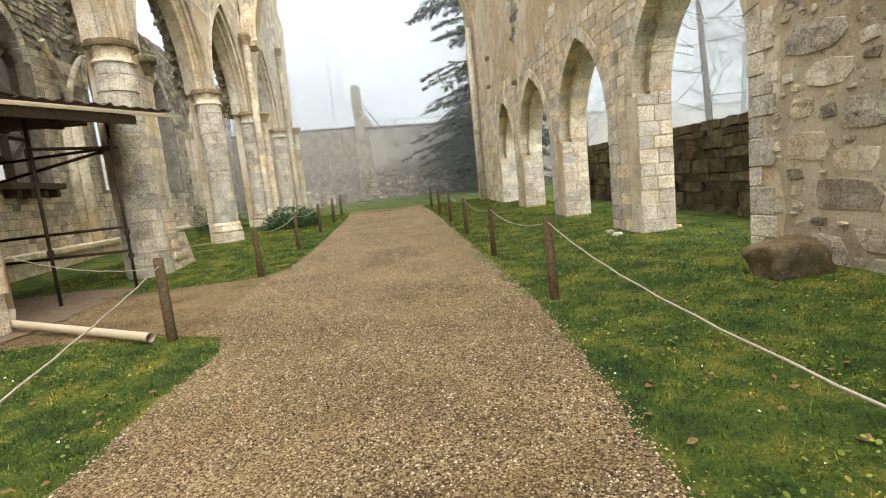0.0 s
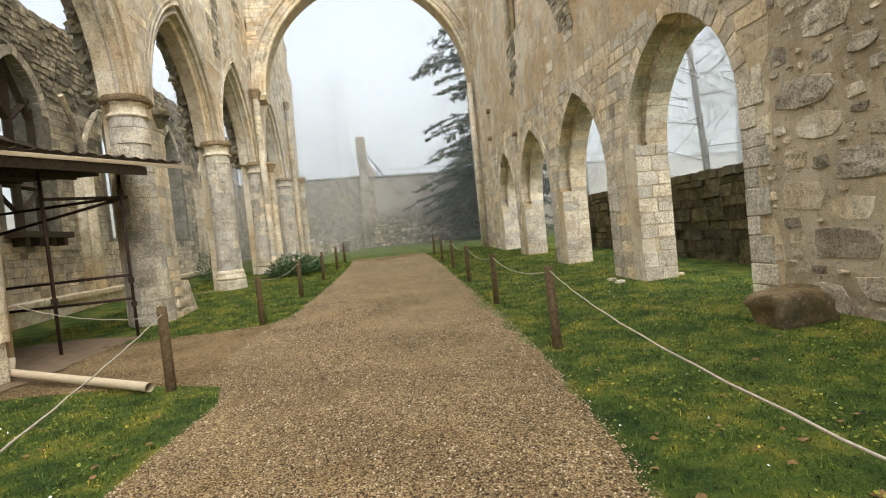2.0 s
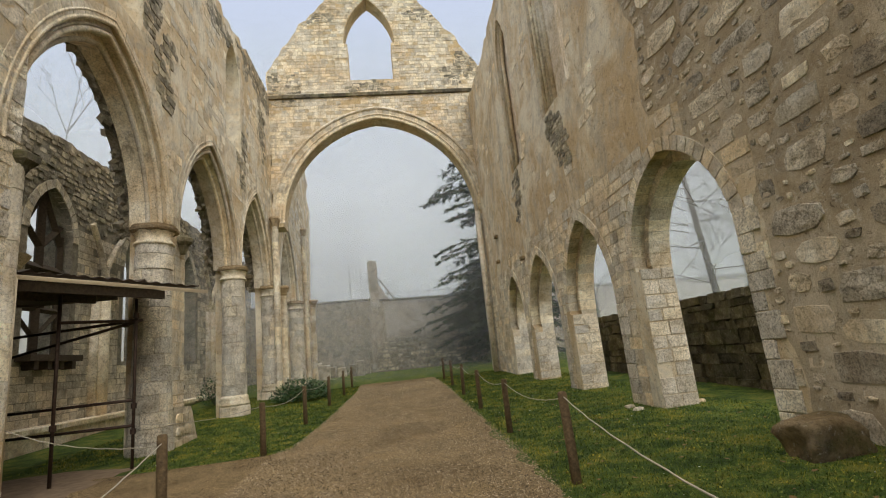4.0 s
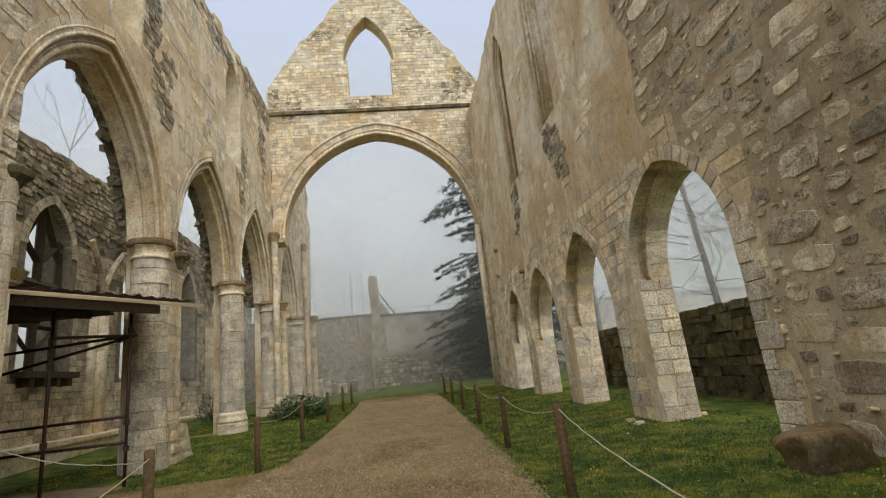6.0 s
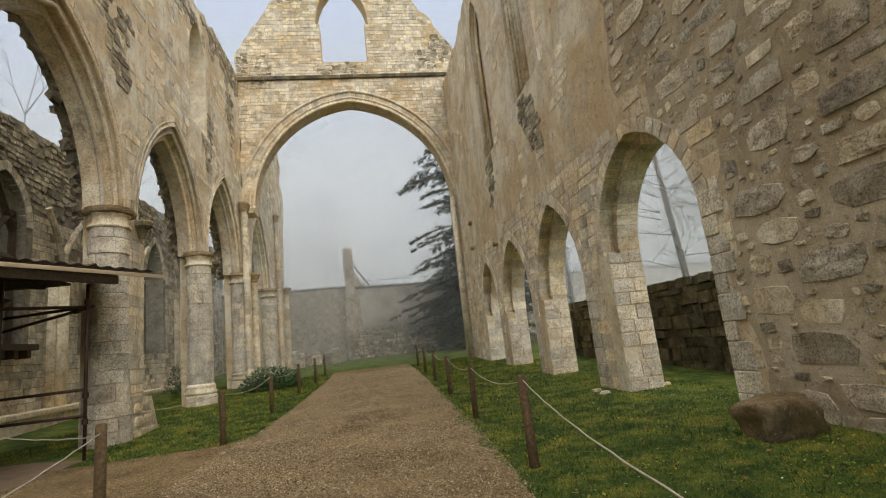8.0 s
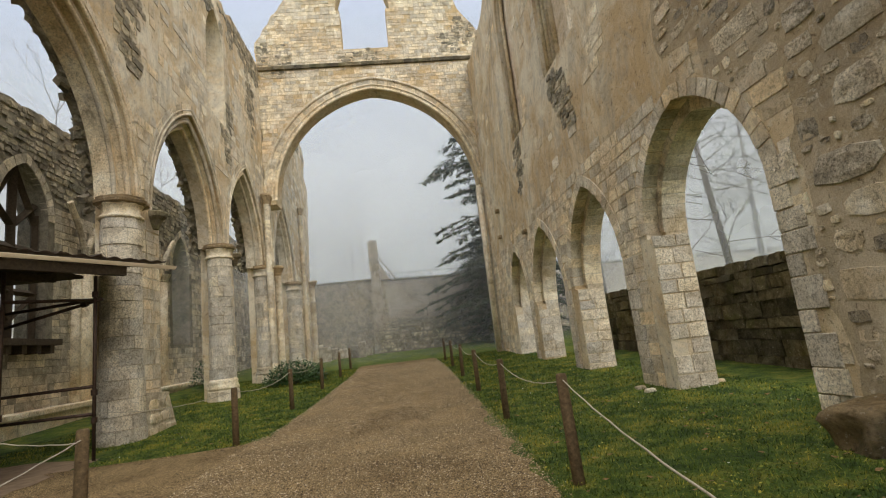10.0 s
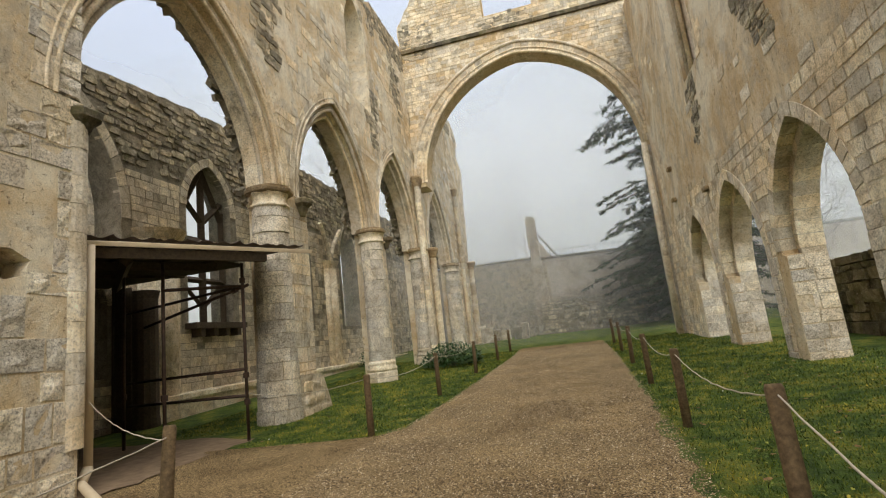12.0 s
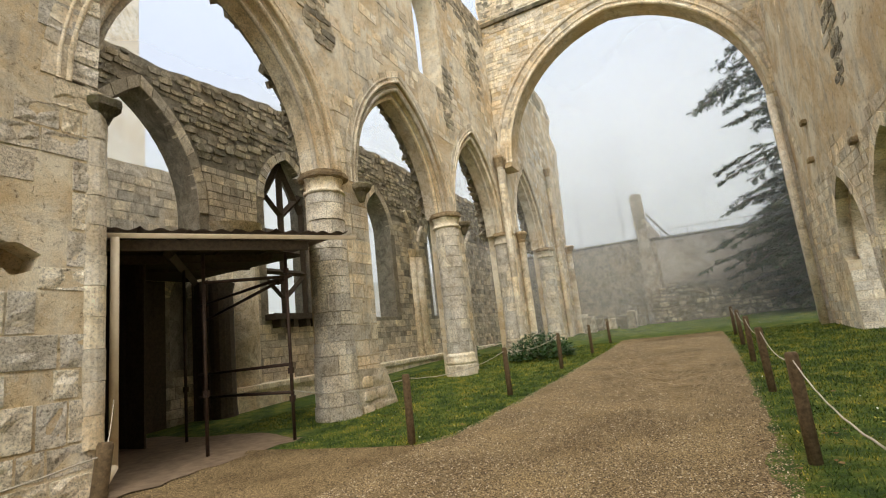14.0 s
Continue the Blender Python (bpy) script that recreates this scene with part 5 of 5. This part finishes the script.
def clover():
    """Small round leaves and moss tufts scattered through the lawn."""
    rng = np.random.default_rng(14)
    n = 60000
    y = 1.5 + 14 * rng.random(n) ** 1.6
    x = -6.5 + 12 * rng.random(n)
    L = np.interp(y, [p[0] for p in PATH_L], [p[1] for p in PATH_L])
    R = np.interp(y, [p[0] for p in PATH_R], [p[1] for p in PATH_R])
    tuft = np.array([noise.noise((a * 1.6, b * 1.6, 6)) for a, b in zip(x, y)])
    keep = ((x < L) | (x > R)) & ~((x < -5.6) & (y < 12.4)) & (tuft > 0.02)
    x, y = x[keep], y[keep]
    n = len(x)
    z = np.array([height(a, b) for a, b in zip(x, y)]) + 0.012 + 0.028 * rng.random(n)
    q = 0.005 + 0.011 * rng.random(n) ** 2
    tip = (rng.random((n, 2)) - 0.5) * 1.2
    v = np.empty((n, 6, 3))
    for k in range(6):
        c, d = math.cos(k * math.pi / 3), math.sin(k * math.pi / 3)
        v[:, k] = np.stack([x + q * c, y + q * d, z + q * (c * tip[:, 0] + d * tip[:, 1])], 1)
    me = bpy.data.meshes.new("clover")
    me.vertices.add(6 * n)
    me.vertices.foreach_set("co", v.ravel())
    me.loops.add(6 * n)
    me.loops.foreach_set("vertex_index", np.arange(6 * n, dtype=np.int32))
    me.polygons.add(n)
    me.polygons.foreach_set("loop_start", np.arange(0, 6 * n, 6, dtype=np.int32))
    me.update()
    me.validate()
    me.materials.append(BLADE)
    return tagged(new("clover", me), "clover and moss growing through the lawn", "clover", kind="stuff")


clover()


def pebbles():
    rng = np.random.default_rng(9)
    n = 210000
    y = np.where(rng.random(n) < 0.07, -5 + 7.5 * rng.random(n), 2.2 + 23 * rng.random(n) ** 1.6)
    x = -3.0 + 4.6 * rng.random(n)
    L = np.interp(y, [p[0] for p in PATH_L], [p[1] for p in PATH_L])
    R = np.interp(y, [p[0] for p in PATH_R], [p[1] for p in PATH_R])
    keep = (x > L + 0.05) & (x < R - 0.04 + 0.1 * (rng.random(n) ** 4))
    x, y = x[keep], y[keep]
    n = len(x)
    z = np.array([height(a, b) for a, b in zip(x, y)]) + 0.02
    s_ = (0.0040 + 0.0070 * rng.random(n) ** 2) * (1 + 0.012 * np.maximum(y - 3, 0)) * 0.85
    a = rng.random(n) * 6.283
    c, d = np.cos(a), np.sin(a)
    v = np.empty((n, 6, 3))
    tall = s_ * (0.7 + 0.5 * rng.random(n))
    long = s_ * (1.0 + 0.6 * rng.random(n))
    v[:, 0] = np.stack([x + c * long, y + d * long, z], 1)
    v[:, 1] = np.stack([x - d * s_, y + c * s_, z], 1)
    v[:, 2] = np.stack([x - c * long, y - d * long, z], 1)
    v[:, 3] = np.stack([x + d * s_, y - c * s_, z], 1)
    v[:, 4] = np.stack([x + c * s_ * 0.3, y, z + tall], 1)
    v[:, 5] = np.stack([x, y, z - tall], 1)
    f = np.array([(0, 1, 4), (1, 2, 4), (2, 3, 4), (3, 0, 4)])
    idx = (np.arange(n)[:, None, None] * 6 + f[None]).astype(np.int32)
    me = bpy.data.meshes.new("loose_gravel")
    me.vertices.add(6 * n)
    me.vertices.foreach_set("co", v.ravel())
    me.loops.add(12 * n)
    me.loops.foreach_set("vertex_index", idx.ravel())
    me.polygons.add(4 * n)
    me.polygons.foreach_set("loop_start", np.arange(0, 12 * n, 3, dtype=np.int32))
    me.update()
    me.validate()
    me.materials.append(PEBBLE)
    return tagged(new("loose_gravel", me), "loose pale brown gravel stones", "gravel", kind="stuff")


def pebble_material():
    m, t, b = nodes_of("pebble", 0.85)
    g = t.nodes.new("ShaderNodeNewGeometry")
    col = ramp(t, g.outputs["Random Per Island"], [(0.0, (0.06, 0.042, 0.022)), (0.35, (0.20, 0.145, 0.076)), (0.8, (0.40, 0.30, 0.17)), (1.0, (0.68, 0.57, 0.41))])
    t.links.new(col, b.inputs["Base Color"])
    return m


PEBBLE = pebble_material()
pebbles()

def litter():
    """Fallen leaves and daisies lying about in the lawn."""
    rng = random.Random(21)
    for name, mat, count, size, label in (("fallen_leaves", DRYLEAF, 420, 0.035, "brown fallen leaves in the grass"), ("daisies", PETAL, 130, 0.012, "tiny white daisies in the lawn")):
        verts, faces = [], []
        while len(faces) < count:
            x, y = rng.uniform(-6, 5.4), 2 + 14 * rng.random() ** 1.5
            if on_path(x, y) or x < -5.6:
                continue
            a, q, z = rng.uniform(0, 6.28), size * rng.uniform(0.5, 1.2), height(x, y) + 0.028
            b_ = len(verts)
            for k in range(5):
                f = a + 6.283 * k / 5
                verts.append((x + q * math.cos(f), y + 0.7 * q * math.sin(f), z + rng.uniform(-0.008, 0.012)))
            faces.append(tuple(range(b_, b_ + 5)))
        me = bpy.data.meshes.new(name)
        me.from_pydata(verts, [], faces)
        me.materials.append(mat)
        tagged(new(name, me), label, name.replace("_", " "), kind="stuff")


DRYLEAF = plain("dry_leaf", (0.12, 0.075, 0.03), (0.28, 0.17, 0.07), 30, 0.8)
PETAL = plain("daisy_petal", (0.72, 0.72, 0.68), (0.8, 0.8, 0.78), 30, 0.8)
litter()

# ---- stonework on the walls ----
def much(u, v):
    return 0.94


def pier_keep(u, v):
    return 0.9 + 0.35 * noise.noise((u * 0.8, v * 0.8, 6.0)) - (0.62 if v > 2.7 + 0.4 * noise.noise((u, 1, 2)) and u < 8.1 else 0)


def left_keep(u, v):
    n = noise.noise((u * 0.5, v * 0.5, 2.0))
    return 0.97 if u < 8.7 or v < 6.2 else 0.38 + 0.95 * n


def near_edge(v):
    """Where the rubble of the near wall gives way to dressed stone and render."""
    n = noise.noise((v * 0.9, 3, 3))
    return (9.2 if v > 5.6 else 8.3 if v > 4.3 else 7.05) + 0.3 * n


def right_ashlar(u, v):
    band = 5.35 + 0.3 * noise.noise((u * 0.8, 1, 1)) - 0.03 * (u - 10)
    if u < near_edge(v) + 0.1:
        return 0
    if v < band:
        return 0.98
    spot = noise.noise((u * 0.55, v * 0.55, 9.0))
    return 0.5 if spot > 0.22 else 0.03


niche_and_arch = [arch_points(*grown(*a, 0.26), base=-0.25) for a in RIGHT_ARCHES] + niche_holes
first_arch = arch_points(*grown(*RIGHT_ARCHES[0], 0.27), base=-0.25)


def in_rubble(u, v):
    if u > near_edge(v) or v > 15.1:
        return False
    return not any(p < u < q for p, q in spans([first_arch], v))


bm = bmesh.new()
slab(bm, [(-8, -0.1)] + [(near_edge(v) + 0.12 * noise.noise((v * 3, 1, 7)), v) for v in [0.25 * k - 0.1 for k in range(62)]] + [(-8, 15.15)], [], right_put, -0.004, 0.03)
part("bedding", bm, BEDDING, wall_right, "brown bedding mortar of the rubble wall")
near_right = pack(in_rubble, 1.0, 9.8, 0.0, 15.0, ((0.6, 1.1, 0.3, 0.46, 2.2, 900), (0.32, 0.62, 0.2, 0.34, 1.2, 9000), (0.18, 0.36, 0.1, 0.2, 1.0, 26000), (0.09, 0.18, 0.06, 0.12, 1.0, 26000)), right_put, (0.004, 0.026), 41, 0.012)
pale = random.Random(61)
pale_near = [s_ for s_ in near_right if pale.random() < 0.16]
grey_near = [s_ for s_ in near_right if s_ not in pale_near]
set_stones(grey_near, wall_right, PITTED, (4.6, 9.5, 0, 6.0), "rough rubble stones bedded in mortar", 300, 0.022)
set_stones(pale_near, wall_right, ASHLAR, (4.6, 9.5, 0, 6.0), "pale reused blocks among the rubble", 300, 0.010)
far_right = lay([right_out] + niche_and_arch, right_put, 0.05, 15.0, (0.2, 0.34), (0.26, 0.62), (0.004, 0.014), 0.010, right_ashlar, 42, 0.020)
set_stones(far_right, wall_right, ASHLAR, (7.5, 16, 0, 6.0), "coursed blocks showing through old render", 300, 0.006)
for k, (a, b, s, t) in enumerate(RIGHT_ARCHES):
    for y, u0, u1 in ((b - 0.15, 0.0, RIGHT_THICK),):
        put = lambda u, v, d, y=y: (RX + u, y + d, v)
        st = lay([[(u0, 0.0), (u1, 0.0), (u1, s), (u0, s)]], put, 0.05, s - 0.1, (0.24, 0.34), (0.3, 0.46), (0.008, 0.022), 0.006, much, 60 + k, 0.018)
        set_stones(st, wall_right, WEATHERED, (-1, 2, -1, 6), "reveal stones", 300, 0.008)
    # long and short quoins round the near jamb
    z, r = 0.02, random.Random(90 + k)
    while z < s:
        h = r.uniform(0.26, 0.4)
        w = r.choice((0.26, 0.44)) + r.uniform(-0.03, 0.03)
        bm = bmesh.new()
        box(bm, (RX - 0.022 - r.uniform(0, 0.012), a - w, z + 0.006), (RX + 0.4, a + 0.012, z + h - 0.006))
        bmesh.ops.bevel(bm, geom=bm.edges[:], offset=0.01, segments=1, affect="EDGES")
        part("quoin", bm, WEATHERED, wall_right)
        z += h

arch_rings = [left_hole(*a) for a in LEFT_ARCHES]
ringed = [[(a[4], -0.25), (a[4], a[2])] + arch_points(*grown(*a[:4], 0.75), n=14) + [(a[5], a[2]), (a[5], -0.25)] for a in LEFT_ARCHES]
st = lay([left_out] + ringed + left_holes[4:6], left_put, 0.02, 15.8, (0.20, 0.36), (0.24, 0.62), (0.003, 0.012), 0.009, lambda u, v: left_keep(u, v) if u > 8.7 else 0, 43, 0.016)
set_stones(st, wall_left, ASHLAR, (8.7, 20.5, 0, 6.5), "coursed pale limestone blocks", 300, 0.010)
st = lay([[(-6, 0), (8.58, 0), (8.58, 15.4), (-6, 15.4)], PIER_HOLE], left_put, 0.02, 15.2, (0.26, 0.52), (0.22, 0.75), (0.0, 0.014), 0.014, pier_keep, 47, 0.016)
set_stones(st, wall_left, WEATHERED, (6.4, 8.6, 0, 7.5), "large weathered blocks of the end pier", 300, 0.036)
st = lay([gable_out, gable_hole], gable_put, 8.8, 24.5, (0.13, 0.24), (0.18, 0.5), (0.003, 0.02), 0.01, lambda u, v: 0.9, 44)
st = [s_ for s_ in st if not any(abs(s_[0][0] - p[0]) < 0.25 and abs(s_[0][1] - p[1]) < 0.3 for p in arch_points(*grown(*great, 0.3), n=16)) and abs(s_[0][1] - 15.67) > 0.16]
set_stones(st, wall_gable, ASHLAR, (-5, 4, 14.6, 17.5), "small coursed stones of the gable")
st = lay([aisle_out] + [arch_points(*grown(a, b, s, t, 0.3), base=f) for a, b, s, t, f in AISLE_ARCHES], aisle_put, 0.0, 9.9, (0.2, 0.32), (0.25, 0.55), (0.004, 0.02), 0.008, lambda u, v: 0.95 if v < 7.2 else 0, 45)
set_stones(st, wall_outer, RUBBLE, (12, 20, 0, 4), "squared blocks of the aisle wall")
st = lay_rubble([aisle_out] + [arch_points(*grown(a, b, s, t, 0.3), base=f) for a, b, s, t, f in AISLE_ARCHES], aisle_put, 7.2, 10.0, (0.14, 0.26), (0.18, 0.46), (0.01, 0.07), lambda u, v: 0.92, 46, 0.015)
set_stones(st, wall_outer, CREST, (12, 20, 7, 9), "bare rubble core of the broken wall")

# dark damp rubble below the windows and along the broken wall heads
def patch(spots):
    def keep(u, v):
        best = max(1.0 - ((u - a) / p) ** 2 - ((v - b) / q) ** 2 for a, b, p, q in spots)
        return 0.95 if best + 0.9 * noise.noise((u * 1.4, v * 1.4, 8)) > 0.35 else 0
    return keep


st = lay_rubble([right_out] + niche_and_arch, right_put, 5.5, 15.3, (0.12, 0.2), (0.14, 0.34), (0.008, 0.03), patch(((13.9, 7.7, 0.8, 0.9), (13.4, 6.8, 0.45, 0.9), (18.5, 7.6, 0.6, 1.1), (18.7, 6.7, 0.3, 0.9))), 71, -0.03)
set_stones(st, wall_right, CREST, (0, 0, 0, 0), "damp black-crusted rubble", 300, 0.03)
st = lay_rubble([left_out] + ringed + left_holes[4:6], left_put, 7.5, 15.9, (0.12, 0.22), (0.14, 0.36), (0.006, 0.03), patch(((20.3, 10.2, 0.7, 1.3), (13.4, 9.6, 0.8, 1.5), (16.5, 14.4, 6, 0.55), (23, 15.2, 4, 0.8), (30, 15.4, 7, 0.9), (12.4, 11.2, 0.9, 1.3), (23.6, 13.0, 0.8, 1.6))), 72, -0.03)
set_stones(st, wall_left, CREST, (0, 0, 0, 0), "damp black-crusted rubble", 300, 0.02)
st = lay_rubble([gable_out, gable_hole], gable_put, 9.2, 24.5, (0.12, 0.2), (0.14, 0.36), (0.006, 0.03), patch(((-5.4, 16.2, 1.0, 1.2), (-0.6, 16.1, 1.7, 0.4), (4.4, 17.0, 1.0, 1.2), (-3.5, 20.4, 1.4, 0.5), (2.8, 20.6, 1.4, 0.5))), 73, -0.03)
set_stones(st, wall_gable, CREST, (0, 0, 0, 0), "damp black-crusted rubble", 300, 0.02)
st = lay_rubble([[(-12, 0.8), (9, 0.8), (9, 5.6), (-12, 6.2)]], lambda u, v, d: (u, 39.6 + d, v), 0.8, 6.0, (0.16, 0.3), (0.2, 0.55), (0.01, 0.05), lambda u, v: 0 if u > -1 and v > 3.2 else 0.95 if v < 3.3 + noise.noise((u * 0.5, 0, 0)) else 0.55, 74, 0.02)
set_stones(st, wall_far, FARSTONE, (0, 0, 0, 0), "grey rubble of the enclosure wall")
st = lay_rubble([ruin_out], ruin_put, 0.9, 3.0, (0.16, 0.3), (0.2, 0.6), (0.01, 0.06), lambda u, v: 0.95, 78, 0.02)
set_stones(st, wall_ruin, CREST, (-2, 6, 1.0, 3.0), "dark mossy rubble of the ruined wall", 300, 0.03)
# brown blocks added in place of dark recessed holes in the wall
for y, z in ((22.7, 6.55), (22.9, 5.42), (18.85, 4.75)):
    bm = bmesh.new()
    box(bm, (RX - 0.14, y - 0.16, z), (RX + 0.05, y + 0.16, z + 0.14))
    bmesh.ops.bevel(bm, geom=bm.edges[:], offset=0.02, segments=1, affect="EDGES")
    tagged(finish("stone_bracket", bm, BROWNSTONE), "short brown block standing in for a dark recess in the wall", "bracket")

st = lay([[(6, 0), (16.2, 0), (16.2, 8.0), (6, 8.0)]], lambda u, v, d: (-14.6 - d, u, v), 5.5, 8.0, (0.26, 0.36), (0.35, 0.7), (0.01, 0.02), 0.008, much, 75, 0.016)
set_stones(st, wall_court, RUBBLE, (9, 16.2, 5, 9), "squared blocks of the court wall")

st = lay_rubble([[(13.55, 0.0), (15.1, 0.0), (14.83, 0.45), (14.58, 0.93), (13.65, 0.98)]], lambda u, v, d: (LX + 0.24 - d, u, v), 0.0, 0.95, (0.18, 0.3), (0.25, 0.5), (0.01, 0.04), much, 77, 0.01)
set_stones(st, bpy.data.objects["pier_footing"], ASHLAR, (13, 16, -1, 2), "stones of the footing", 300, 0.02)
